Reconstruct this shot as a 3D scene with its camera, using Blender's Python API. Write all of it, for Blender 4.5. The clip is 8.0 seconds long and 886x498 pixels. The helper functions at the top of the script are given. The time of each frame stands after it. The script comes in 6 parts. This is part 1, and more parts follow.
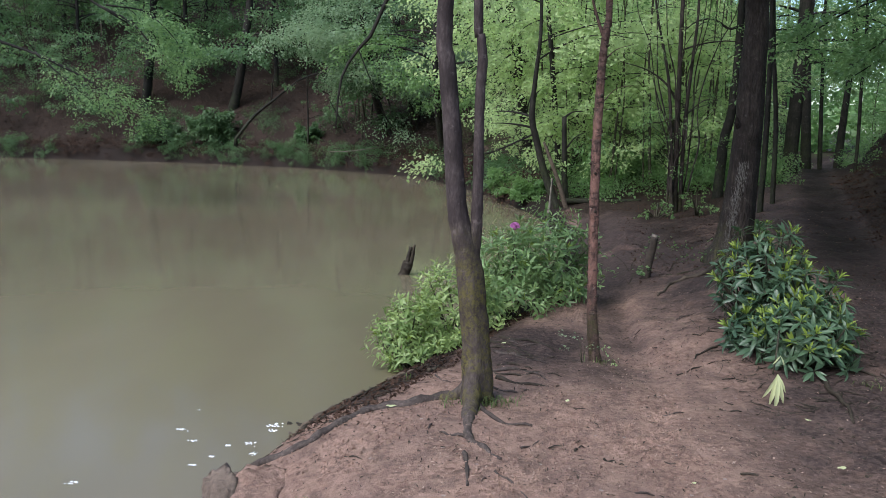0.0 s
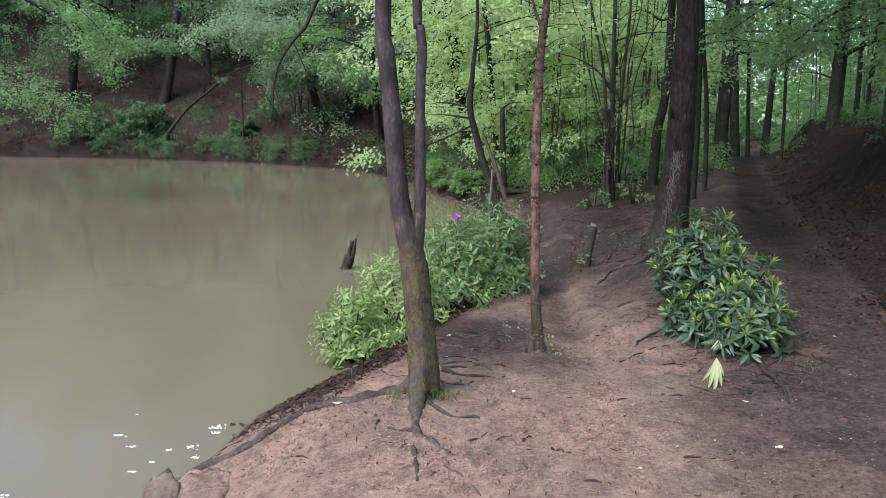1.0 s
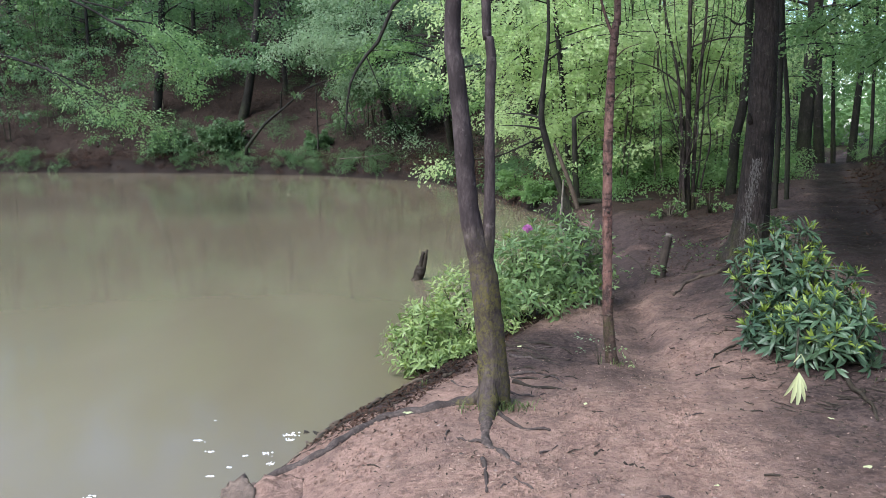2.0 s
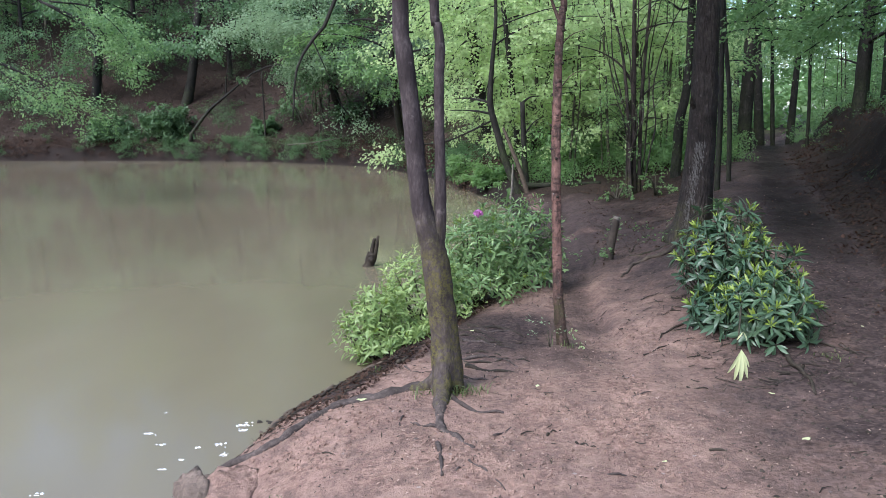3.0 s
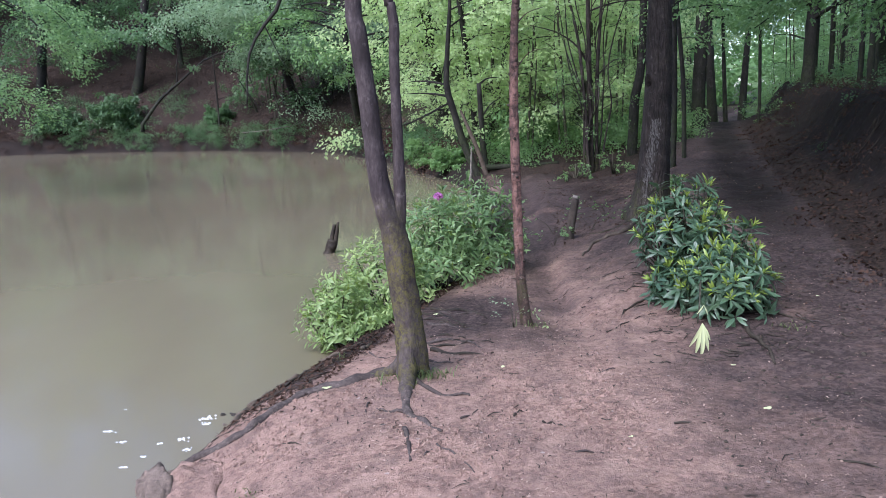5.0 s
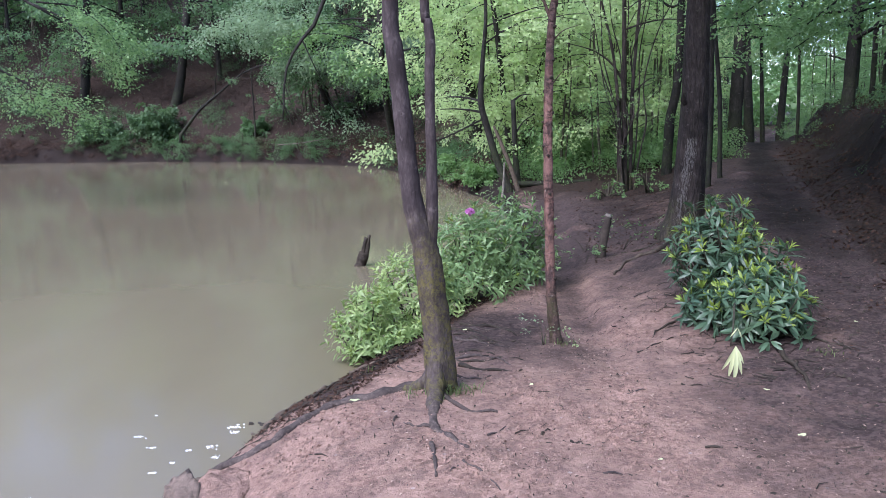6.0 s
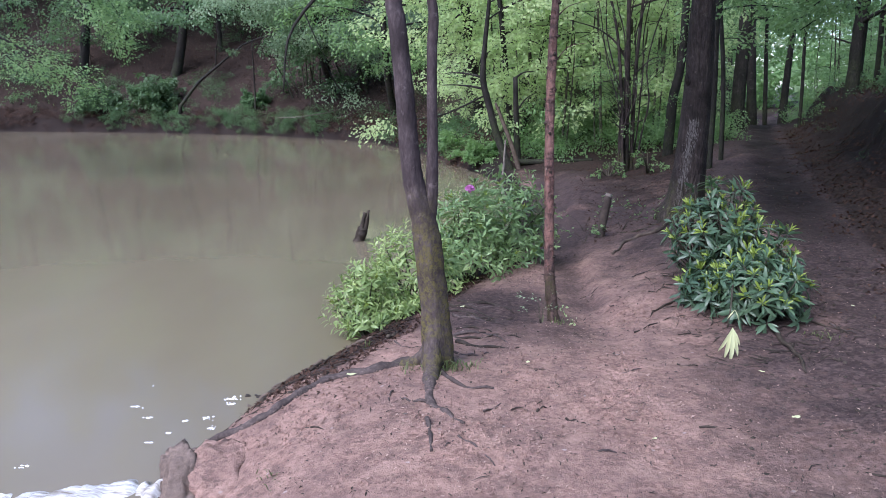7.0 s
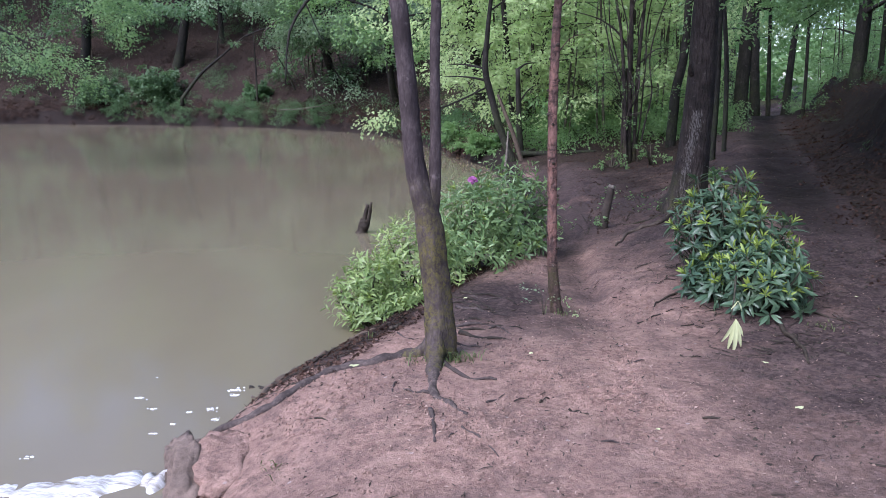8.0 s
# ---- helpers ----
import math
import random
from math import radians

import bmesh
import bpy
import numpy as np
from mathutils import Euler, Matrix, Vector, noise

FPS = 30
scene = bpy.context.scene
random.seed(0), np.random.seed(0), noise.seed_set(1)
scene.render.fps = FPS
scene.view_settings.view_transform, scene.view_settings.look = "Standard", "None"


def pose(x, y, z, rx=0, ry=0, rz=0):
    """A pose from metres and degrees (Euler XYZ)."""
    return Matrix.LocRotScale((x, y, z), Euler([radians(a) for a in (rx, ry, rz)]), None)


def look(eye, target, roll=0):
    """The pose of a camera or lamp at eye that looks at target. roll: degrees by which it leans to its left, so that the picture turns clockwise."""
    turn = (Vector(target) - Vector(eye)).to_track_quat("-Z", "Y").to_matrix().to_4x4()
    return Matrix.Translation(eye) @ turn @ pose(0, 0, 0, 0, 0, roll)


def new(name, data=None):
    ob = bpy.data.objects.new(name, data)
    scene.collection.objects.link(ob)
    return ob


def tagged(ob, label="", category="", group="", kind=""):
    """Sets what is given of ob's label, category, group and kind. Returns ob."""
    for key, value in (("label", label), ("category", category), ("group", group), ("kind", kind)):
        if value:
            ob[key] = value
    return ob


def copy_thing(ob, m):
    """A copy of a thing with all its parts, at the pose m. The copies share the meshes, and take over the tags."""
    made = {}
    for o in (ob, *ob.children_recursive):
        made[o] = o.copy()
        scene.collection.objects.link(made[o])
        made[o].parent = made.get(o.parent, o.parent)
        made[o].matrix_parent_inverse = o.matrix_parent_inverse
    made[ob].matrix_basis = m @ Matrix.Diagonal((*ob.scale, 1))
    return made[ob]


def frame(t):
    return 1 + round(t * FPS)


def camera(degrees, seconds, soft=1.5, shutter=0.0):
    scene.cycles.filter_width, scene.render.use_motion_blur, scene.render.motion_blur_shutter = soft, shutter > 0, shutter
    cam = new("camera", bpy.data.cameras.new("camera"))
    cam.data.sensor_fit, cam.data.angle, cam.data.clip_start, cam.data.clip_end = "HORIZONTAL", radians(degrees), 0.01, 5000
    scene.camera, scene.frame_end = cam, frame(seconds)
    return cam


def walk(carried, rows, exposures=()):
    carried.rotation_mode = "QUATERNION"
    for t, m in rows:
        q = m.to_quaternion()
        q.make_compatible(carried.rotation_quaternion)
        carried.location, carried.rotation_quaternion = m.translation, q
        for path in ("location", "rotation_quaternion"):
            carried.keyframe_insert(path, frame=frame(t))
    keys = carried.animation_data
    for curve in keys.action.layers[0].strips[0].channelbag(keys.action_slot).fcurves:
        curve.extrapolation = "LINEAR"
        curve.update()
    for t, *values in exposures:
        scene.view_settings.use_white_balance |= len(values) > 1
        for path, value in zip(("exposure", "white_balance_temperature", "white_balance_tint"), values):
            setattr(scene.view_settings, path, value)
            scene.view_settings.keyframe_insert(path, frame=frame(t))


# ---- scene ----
cam = camera(60.0, 8.0, soft=0.8)
# seconds, eye, yaw to the left, pitch, roll
PATH = [
    (0.0, -0.005, -0.038, 1.551, 4.27, -8.87, 1.00),
    (0.1, -0.010, -0.028, 1.555, 1.45, -9.55, 0.30),
    (0.2, -0.015, -0.015, 1.560, -0.60, -10.20, -0.20),
    (0.3, -0.020, -0.005, 1.564, -2.00, -10.60, -0.50),
    (0.5, -0.025, 0.008, 1.568, -2.36, -10.68, -0.53),
    (0.7, -0.024, 0.000, 1.562, -0.75, -9.95, 0.05),
    (1.0, -0.024, -0.007, 1.555, -0.23, -9.42, 0.44),
    (1.5, -0.027, -0.005, 1.555, 0.79, -9.44, 0.07),
    (1.7, -0.011, 0.008, 1.547, 4.71, -8.56, -1.01),
    (2.8, -0.018, -0.090, 1.575, 5.46, -8.82, -0.20),
    (3.0, -0.015, -0.022, 1.562, 1.50, -9.75, -0.85),
    (3.2, -0.008, -0.008, 1.560, 1.55, -9.55, -1.50),
    (3.5, 0.002, 0.012, 1.558, -0.80, -9.49, -2.65),
    (3.8, 0.014, 0.010, 1.554, -1.90, -9.25, -1.90),
    (4.0, 0.020, 0.009, 1.551, -3.79, -9.24, -1.35),
    (4.5, -0.006, 0.020, 1.549, -2.72, -10.78, -1.44),
    (5.0, -0.015, 0.017, 1.549, -1.40, -11.00, -2.16),
    (5.2, -0.021, 0.013, 1.556, -0.41, -10.51, -2.43),
    (6.3, -0.018, 0.017, 1.538, 1.03, -9.79, -1.07),
    (6.5, -0.027, 0.019, 1.528, 0.96, -11.10, -0.95),
    (7.0, -0.021, 0.026, 1.542, 0.79, -11.52, -0.11),
    (7.5, -0.019, 0.022, 1.534, 1.41, -12.03, -1.29),
    (8.0, -0.026, 0.026, 1.538, 0.96, -12.11, -0.21),
]


def stand(x, y, z, yaw, pitch, roll):
    a, b = radians(yaw), radians(pitch)
    ahead = Vector((-math.sin(a) * math.cos(b), math.cos(a) * math.cos(b), math.sin(b)))
    return look((x, y, z), Vector((x, y, z)) + ahead * 2, roll)


walk(cam, [(t, stand(*row)) for t, *row in PATH], exposures=[(0.0, 0.70, 6150, 9), (0.5, 0.92, 6150, 9), (1.0, 1.10, 6150, 9), (3.5, 1.20, 5800, 13), (5.0, 1.24, 5680, 17), (6.5, 1.30, 5650, 21), (7.0, 1.19, 5650, 22), (8.0, 1.13, 5650, 23)])

# ---- light: bright overcast, open sky over the pond ----
world = bpy.data.worlds.new("world")
scene.world = world
world.use_nodes = True
wn = world.node_tree
sky = wn.nodes.new("ShaderNodeTexSky")
sky.sky_type, sky.sun_disc = "NISHITA", False
SUN_EL, SUN_AZ = 46.0, 222.0  # degrees above the horizon; compass from +y, clockwise
sky.sun_elevation, sky.sun_rotation = radians(SUN_EL), radians(SUN_AZ)
sky.air_density, sky.dust_density, sky.ozone_density = 1.0, 1.5, 1.0
wn.links.new(sky.outputs["Color"], wn.nodes["Background"].inputs["Color"])
wn.nodes["Background"].inputs["Strength"].default_value = 0.15
sun = new("sun", bpy.data.lights.new("sun", "SUN"))
sun.data.energy, sun.data.angle, sun.data.color = 2.8, radians(45), (1.0, 0.98, 0.95)
sd = Vector((math.sin(radians(SUN_AZ)) * math.cos(radians(SUN_EL)), math.cos(radians(SUN_AZ)) * math.cos(radians(SUN_EL)), math.sin(radians(SUN_EL))))
sun.matrix_world = look(sd * 60, (0, 0, 0))


# ---- materials ----
class Nodes:
    """A node material under construction."""

    def __init__(self, name):
        self.mat = bpy.data.materials.new(name)
        self.mat.use_nodes = True
        self.tree = self.mat.node_tree
        self.bsdf = self.tree.nodes["Principled BSDF"]
        self.out = self.tree.nodes["Material Output"]

    def add(self, kind, ins=None, data_type="", blend_type="", operation="", feature="", attribute_name=""):
        n = self.tree.nodes.new(kind)
        if data_type:
            n.data_type = data_type
        if blend_type:
            n.blend_type = blend_type
        if operation:
            n.operation = operation
        if feature:
            n.feature = feature
        if attribute_name:
            n.attribute_name = attribute_name
        for k, v in (ins or {}).items():
            if isinstance(v, bpy.types.NodeSocket):
                self.tree.links.new(v, n.inputs[k])
            else:
                n.inputs[k].default_value = v
        return n

    def link(self, a, b):
        self.tree.links.new(a, b)

    def coord(self, kind="Object"):
        return self.add("ShaderNodeTexCoord").outputs[kind]

    def noise(self, scale, detail=4.0, rough=0.6, vec=None, out="Fac"):
        n = self.add("ShaderNodeTexNoise", {"Scale": scale, "Detail": detail, "Roughness": rough, "Vector": vec or self.coord()})
        return n.outputs[out]

    def mix(self, fac, a, b, blend="MIX"):
        n = self.add("ShaderNodeMix", data_type="RGBA", blend_type=blend)
        for sock, v in ((n.inputs[0], fac), (n.inputs[6], a), (n.inputs[7], b)):
            if isinstance(v, bpy.types.NodeSocket):
                self.link(v, sock)
            else:
                sock.default_value = v if isinstance(v, float) else (*v, 1.0)
        return n.outputs[2]

    def ramp(self, fac, lo, hi, a=0.0, b=1.0):
        n = self.add("ShaderNodeMapRange", {"Value": fac, "From Min": lo, "From Max": hi, "To Min": a, "To Max": b})
        return n.outputs["Result"]

    def math(self, op, a, b=0.0):
        n = self.add("ShaderNodeMath", operation=op)
        for i, v in enumerate((a, b)):
            if isinstance(v, bpy.types.NodeSocket):
                self.link(v, n.inputs[i])
            else:
                n.inputs[i].default_value = v
        return n.outputs[0]

    def bump(self, height, strength=0.5, distance=0.01):
        n = self.add("ShaderNodeBump", {"Height": height, "Strength": strength, "Distance": distance})
        self.link(n.outputs["Normal"], self.bsdf.inputs["Normal"])
        return n

    def set(self, **kw):
        for k, v in kw.items():
            sock = self.bsdf.inputs[k.replace("_", " ")]
            if isinstance(v, bpy.types.NodeSocket):
                self.link(v, sock)
            else:
                sock.default_value = (*v, 1.0) if isinstance(v, tuple) else v
        return self


def leaf_material(name, dark, light, through_col, rough=0.45, through_amount=0.35, spec=0.5):
    """Leaf with light passing through it; each leaf and each patch varies."""
    m = Nodes(name)
    isl = m.add("ShaderNodeNewGeometry").outputs["Random Per Island"]
    rnd = m.add("ShaderNodeObjectInfo").outputs["Random"]
    patch = m.noise(0.55, 2.0, 0.5, vec=m.add("ShaderNodeNewGeometry").outputs["Position"])
    f = m.math("ADD", m.math("MULTIPLY", isl, 0.5), m.ramp(patch, 0.3, 0.7, 0.0, 0.5))
    f = m.math("ADD", m.math("MULTIPLY", f, 0.85), m.math("MULTIPLY", rnd, 0.15))
    col = m.mix(f, dark, light)
    m.set(Base_Color=col, Roughness=rough)
    m.bsdf.inputs["Specular IOR Level"].default_value = spec
    tr = m.add("ShaderNodeBsdfTranslucent", {"Color": m.mix(0.5, col, through_col)})
    mx = m.add("ShaderNodeMixShader", {"Fac": through_amount})
    m.link(m.bsdf.outputs[0], mx.inputs[1])
    m.link(tr.outputs[0], mx.inputs[2])
    m.link(mx.outputs[0], m.out.inputs["Surface"])
    return m.mat


def bark_material(name, dark, light, scale=14.0, stretch=0.22, moss=0.0, rough=0.85, moss_col=(0.10, 0.11, 0.025), band=0.0, depth=0.006, moss_top=1.25, speckle=14.0):
    m = Nodes(name)
    co = m.coord()
    mp = m.add("ShaderNodeMapping", {"Vector": co, "Scale": (1, 1, stretch)})
    fine = m.noise(scale * 3.5, 6.0, 0.72, vec=mp.outputs[0])
    plate = m.noise(scale * 1.2, 3.0, 0.55, vec=mp.outputs[0])
    big = m.noise(scale * 0.25, 3.0, 0.6, vec=co)
    groove = m.math("ABSOLUTE", m.math("SUBTRACT", plate, 0.5))
    f = m.math("MULTIPLY", m.ramp(fine, 0.32, 0.70), m.ramp(groove, 0.0, 0.08, 0.45, 1.0))
    col = m.mix(f, dark, light)
    col = m.mix(m.ramp(big, 0.42, 0.66, 0.0, 0.75), col, tuple(c * 0.7 for c in dark))
    lichen = m.noise(scale * 0.9, 5.0, 0.7, vec=co)
    col = m.mix(m.ramp(lichen, 0.60, 0.70, 0.0, 0.45), col, tuple(min(1, c * 1.5 + 0.03) for c in light))
    sep = m.add("ShaderNodeSeparateXYZ", {"Vector": co})
    if band:
        # pink peeling skin over dark bark, older and darker at the foot and in the crown
        mb = m.add("ShaderNodeMapping", {"Vector": co, "Scale": (2.2, 2.2, 1.0)})
        ring = m.noise(9.0, 7.0, 0.75, vec=mb.outputs[0])
        skin = m.mix(m.noise(55.0, 4.0, 0.7, vec=mb.outputs[0]), (0.090, 0.045, 0.038), (0.330, 0.185, 0.150))
        up = m.math("ADD", sep.outputs["Z"], m.math("MULTIPLY", m.math("SUBTRACT", ring, 0.5), 0.9))
        peel = m.math("MULTIPLY", m.ramp(up, 0.42, 0.62), m.ramp(up, 1.75, 2.15, 1.0, 0.25))
        col = m.mix(m.math("MULTIPLY", m.ramp(ring, 0.44, 0.54, 0.15, band), peel), col, skin)
        knots = m.noise(16.0, 5.0, 0.8, vec=m.add("ShaderNodeMapping", {"Vector": co, "Scale": (1, 1, 2.4)}).outputs[0])
        col = m.mix(m.ramp(knots, 0.53, 0.61, 0.0, 0.9), col, (0.030, 0.020, 0.018))
        col = m.mix(m.ramp(m.noise(34.0, 4.0, 0.7, vec=co), 0.66, 0.72, 0.0, 0.6), col, (0.42, 0.37, 0.33))
    if moss:
        low = m.ramp(sep.outputs["Z"], moss_top * 0.62, moss_top, 1.0, 0.0)
        mn = m.noise(speckle * 1.6, 8.0, 0.85, vec=co)
        area = m.ramp(m.noise(speckle * 0.3, 4.0, 0.65, vec=co), 0.40, 0.58, 0.18, 1.0)
        mossy = m.math("MULTIPLY", m.ramp(mn, 0.44, 0.53), m.math("MULTIPLY", m.math("MULTIPLY", low, moss), area))
        col = m.mix(mossy, col, m.mix(m.noise(90.0, 3.0, 0.6, vec=co), tuple(c * 0.5 for c in moss_col), tuple(c * 1.7 for c in moss_col)))
    m.set(Base_Color=col, Roughness=rough)
    m.bsdf.inputs["Specular IOR Level"].default_value = 0.2
    m.bump(m.math("ADD", m.ramp(groove, 0.0, 0.12, 0.0, 0.8), m.math("MULTIPLY", fine, 0.8)), 0.8, depth)
    return m.mat


def plain_material(name, a, b, scale=20.0, rough=0.8, bump=0.4, dist=0.004, detail=5.0):
    m = Nodes(name)
    co = m.coord()
    n1, n2 = m.noise(scale, detail, 0.65, vec=co), m.noise(scale * 0.2, 3.0, 0.5, vec=co)
    col = m.mix(m.ramp(m.math("ADD", m.math("MULTIPLY", n1, 0.6), m.math("MULTIPLY", n2, 0.4)), 0.35, 0.65), a, b)
    m.set(Base_Color=col, Roughness=rough)
    m.bsdf.inputs["Specular IOR Level"].default_value = 0.2
    m.bump(n1, bump, dist)
    return m.mat


def ground_material():
    m = Nodes("earth")
    pos = m.add("ShaderNodeNewGeometry").outputs["Position"]
    at = lambda n: m.add("ShaderNodeAttribute", attribute_name=n).outputs["Fac"]  # noqa: E731
    warp = m.add("ShaderNodeVectorMath", {0: m.noise(14.0, 3.0, 0.6, vec=pos, out="Color"), 1: (0.03, 0.03, 0.03)}, operation="MULTIPLY").outputs[0]
    bent = m.add("ShaderNodeVectorMath", {0: pos, 1: warp}, operation="ADD").outputs[0]
    grain = m.noise(120.0, 5.0, 0.8, vec=pos)
    clod = m.noise(11.0, 6.0, 0.7, vec=pos)
    broad = m.noise(1.7, 5.0, 0.65, vec=pos)
    crumb = m.add("ShaderNodeTexVoronoi", {"Vector": bent, "Scale": 48.0})
    lump = m.add("ShaderNodeTexVoronoi", {"Vector": bent, "Scale": 17.0})
    tone = m.add("ShaderNodeSeparateColor", {"Color": crumb.outputs["Color"]}).outputs[0]
    tone2 = m.add("ShaderNodeSeparateColor", {"Color": lump.outputs["Color"]}).outputs[1]
    wob = m.math("SUBTRACT", m.math("ADD", m.math("MULTIPLY", clod, 0.6), m.math("MULTIPLY", broad, 0.9)), 0.75)
    mask = lambda n, k=0.9: m.ramp(m.math("ADD", at(n), m.math("MULTIPLY", wob, k)), 0.30, 0.70)  # noqa: E731
    f = m.math("ADD", m.math("MULTIPLY", clod, 0.55), m.math("ADD", m.math("MULTIPLY", tone, 0.15), m.math("MULTIPLY", m.noise(60.0, 4.0, 0.7, vec=pos), 0.2)))
    clay = m.mix(m.ramp(f, 0.32, 0.56), (0.1422, 0.0873, 0.0700), (0.3309, 0.2170, 0.1770))
    clay = m.mix(m.ramp(broad, 0.38, 0.66, 0.0, 0.65), clay, (0.1802, 0.1213, 0.1047))
    # dark soil tone, serves damp ground and painted shade alike
    shaded_damp = m.mix(m.ramp(f, 0.38, 0.63), (0.0383, 0.0271, 0.0257), (0.1198, 0.0857, 0.0784))
    flake = m.noise(30.0, 5.0, 0.85, vec=bent)
    # leaf litter, its tone lowered to hold the canopy's shade
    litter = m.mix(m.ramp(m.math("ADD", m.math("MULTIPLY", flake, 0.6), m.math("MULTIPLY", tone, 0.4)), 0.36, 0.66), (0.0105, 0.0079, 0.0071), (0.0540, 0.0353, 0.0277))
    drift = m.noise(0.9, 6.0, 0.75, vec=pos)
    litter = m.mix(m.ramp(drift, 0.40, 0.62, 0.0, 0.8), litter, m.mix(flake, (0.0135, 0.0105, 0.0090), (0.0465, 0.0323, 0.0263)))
    green = m.mix(m.ramp(grain, 0.35, 0.65), (0.020, 0.034, 0.012), (0.070, 0.100, 0.032))
    dirt = m.math("MULTIPLY", m.ramp(m.noise(24.0, 6.0, 0.75, vec=bent), 0.52, 0.62), m.ramp(m.noise(3.6, 4.0, 0.65, vec=pos), 0.42, 0.62, 0.05, 0.6))
    clay = m.mix(dirt, clay, (0.0600, 0.0416, 0.0352))
    patch = m.math("MULTIPLY", m.ramp(m.noise(8.0, 8.0, 0.75, vec=bent), 0.50, 0.57), m.ramp(m.noise(1.1, 3.0, 0.6, vec=pos), 0.40, 0.60, 0.15, 0.6))
    clay = m.mix(patch, clay, m.mix(grain, (0.0638, 0.0435, 0.0375), (0.1299, 0.0935, 0.0807)))
    worn = m.ramp(m.noise(4.2, 7.0, 0.7, vec=bent), 0.50, 0.64, 0.0, 0.6)
    clay = m.mix(worn, clay, m.mix(clod, (0.2515, 0.1605, 0.1250), (0.4103, 0.2867, 0.2355)))
    speck = m.ramp(m.noise(85.0, 3.0, 0.7, vec=bent), 0.62, 0.70, 0.0, 0.3)
    clay = m.mix(speck, clay, (0.050, 0.036, 0.031))
    pale = m.math("MULTIPLY", m.ramp(tone2, 0.93, 0.97), m.ramp(lump.outputs["Distance"], 0.12, 0.2, 0.8, 0.0))
    clay = m.mix(pale, clay, (0.3309, 0.2763, 0.2550))
    col = m.mix(mask("shaded_damp"), clay, shaded_damp)
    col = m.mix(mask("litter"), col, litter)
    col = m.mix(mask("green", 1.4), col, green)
    # wet mud, near black because canopy shade is put into the colour
    col = m.mix(mask("shaded_mud", 1.2), col, m.mix(clod, (0.0074, 0.0056, 0.0053), (0.0347, 0.0260, 0.0229)))
    m.set(Base_Color=col, Roughness=m.ramp(clod, 0.3, 0.7, 0.75, 0.98))
    m.bsdf.inputs["Specular IOR Level"].default_value = 0.12
    h = m.math("ADD", m.math("MULTIPLY", clod, 1.3), m.math("MULTIPLY", grain, 0.22))
    h = m.math("ADD", h, m.math("MULTIPLY", m.noise(42.0, 5.0, 0.75, vec=pos), 0.55))
    m.bump(h, 0.75, 0.026)
    return m.mat


def water_material():
    m = Nodes("murky_water")
    pos = m.add("ShaderNodeNewGeometry").outputs["Position"]
    mp = m.add("ShaderNodeMapping", {"Vector": pos, "Scale": (1.0, 0.45, 1.0)})
    silt = m.noise(0.22, 4.0, 0.55, vec=mp.outputs[0])
    streak = m.noise(1.1, 3.0, 0.5, vec=mp.outputs[0])
    col = m.mix(m.ramp(silt, 0.35, 0.68), (0.1349, 0.1149, 0.0760), (0.1881, 0.1615, 0.1102))
    col = m.mix(m.ramp(streak, 0.5, 0.75, 0.0, 0.25), col, (0.170, 0.156, 0.112))
    m.set(Base_Color=col, Roughness=0.09, IOR=1.33)
    m.bsdf.inputs["Specular IOR Level"].default_value = 0.42
    ripple = m.math("ADD", m.noise(3.0, 3.0, 0.5, vec=mp.outputs[0]), m.math("MULTIPLY", m.noise(16.0, 2.0, 0.5, vec=pos), 0.25))
    m.bump(ripple, 0.04, 0.03)
    return m.mat


def foam_material():
    """White water, streaked along its flow."""
    m = Nodes("white_foam")
    pos = m.add("ShaderNodeNewGeometry").outputs["Position"]
    mp = m.add("ShaderNodeMapping", {"Vector": pos, "Rotation": (0, 0, radians(-28)), "Scale": (5.0, 26.0, 5.0)})
    s = m.noise(1.0, 6.0, 0.7, vec=mp.outputs[0])
    m.set(Base_Color=m.mix(m.ramp(s, 0.36, 0.68), (0.20, 0.175, 0.14), (0.85, 0.87, 0.89)), Roughness=0.25)
    m.bump(s, 0.8, 0.02)
    return m.mat


M_EARTH = ground_material()
M_WATER = water_material()
M_TWIN = bark_material("mossy_grey_bark", (0.034, 0.026, 0.027), (0.108, 0.086, 0.088), 16.0, 0.32, moss=0.95, moss_col=(0.090, 0.080, 0.026), depth=0.003, moss_top=1.12, speckle=24.0)
M_BIRCH = bark_material("peeling_pink_bark", (0.034, 0.022, 0.020), (0.165, 0.105, 0.092), 14.0, 0.7, moss=0.8, moss_col=(0.060, 0.056, 0.022), band=0.95, rough=0.7, depth=0.008, moss_top=0.5, speckle=22.0)
M_OAK = bark_material("fissured_dark_bark", (0.018, 0.014, 0.013), (0.086, 0.068, 0.060), 17.0, 0.22, moss=0.35, depth=0.018, moss_top=0.5)
M_BARK = bark_material("dark_woodland_bark", (0.012, 0.011, 0.010), (0.046, 0.042, 0.036), 9.0, 0.3, moss=0.5, moss_col=(0.040, 0.055, 0.02))
M_STEM = bark_material("greenish_sapling_bark", (0.035, 0.033, 0.022), (0.115, 0.105, 0.075), 25.0, 0.2)
M_ROOT = bark_material("worn_grey_root", (0.038, 0.030, 0.028), (0.140, 0.110, 0.100), 14.0, 0.8, depth=0.004)
M_DEAD = plain_material("bleached_dead_wood", (0.10, 0.085, 0.07), (0.27, 0.235, 0.20), 30.0)
M_GREYWOOD = plain_material("grey_dead_wood", (0.035, 0.028, 0.022), (0.115, 0.088, 0.068), 20.0)
M_ROT = plain_material("rotten_wet_wood", (0.010, 0.008, 0.007), (0.060, 0.048, 0.036), 25.0, 0.7, 0.8, 0.01)
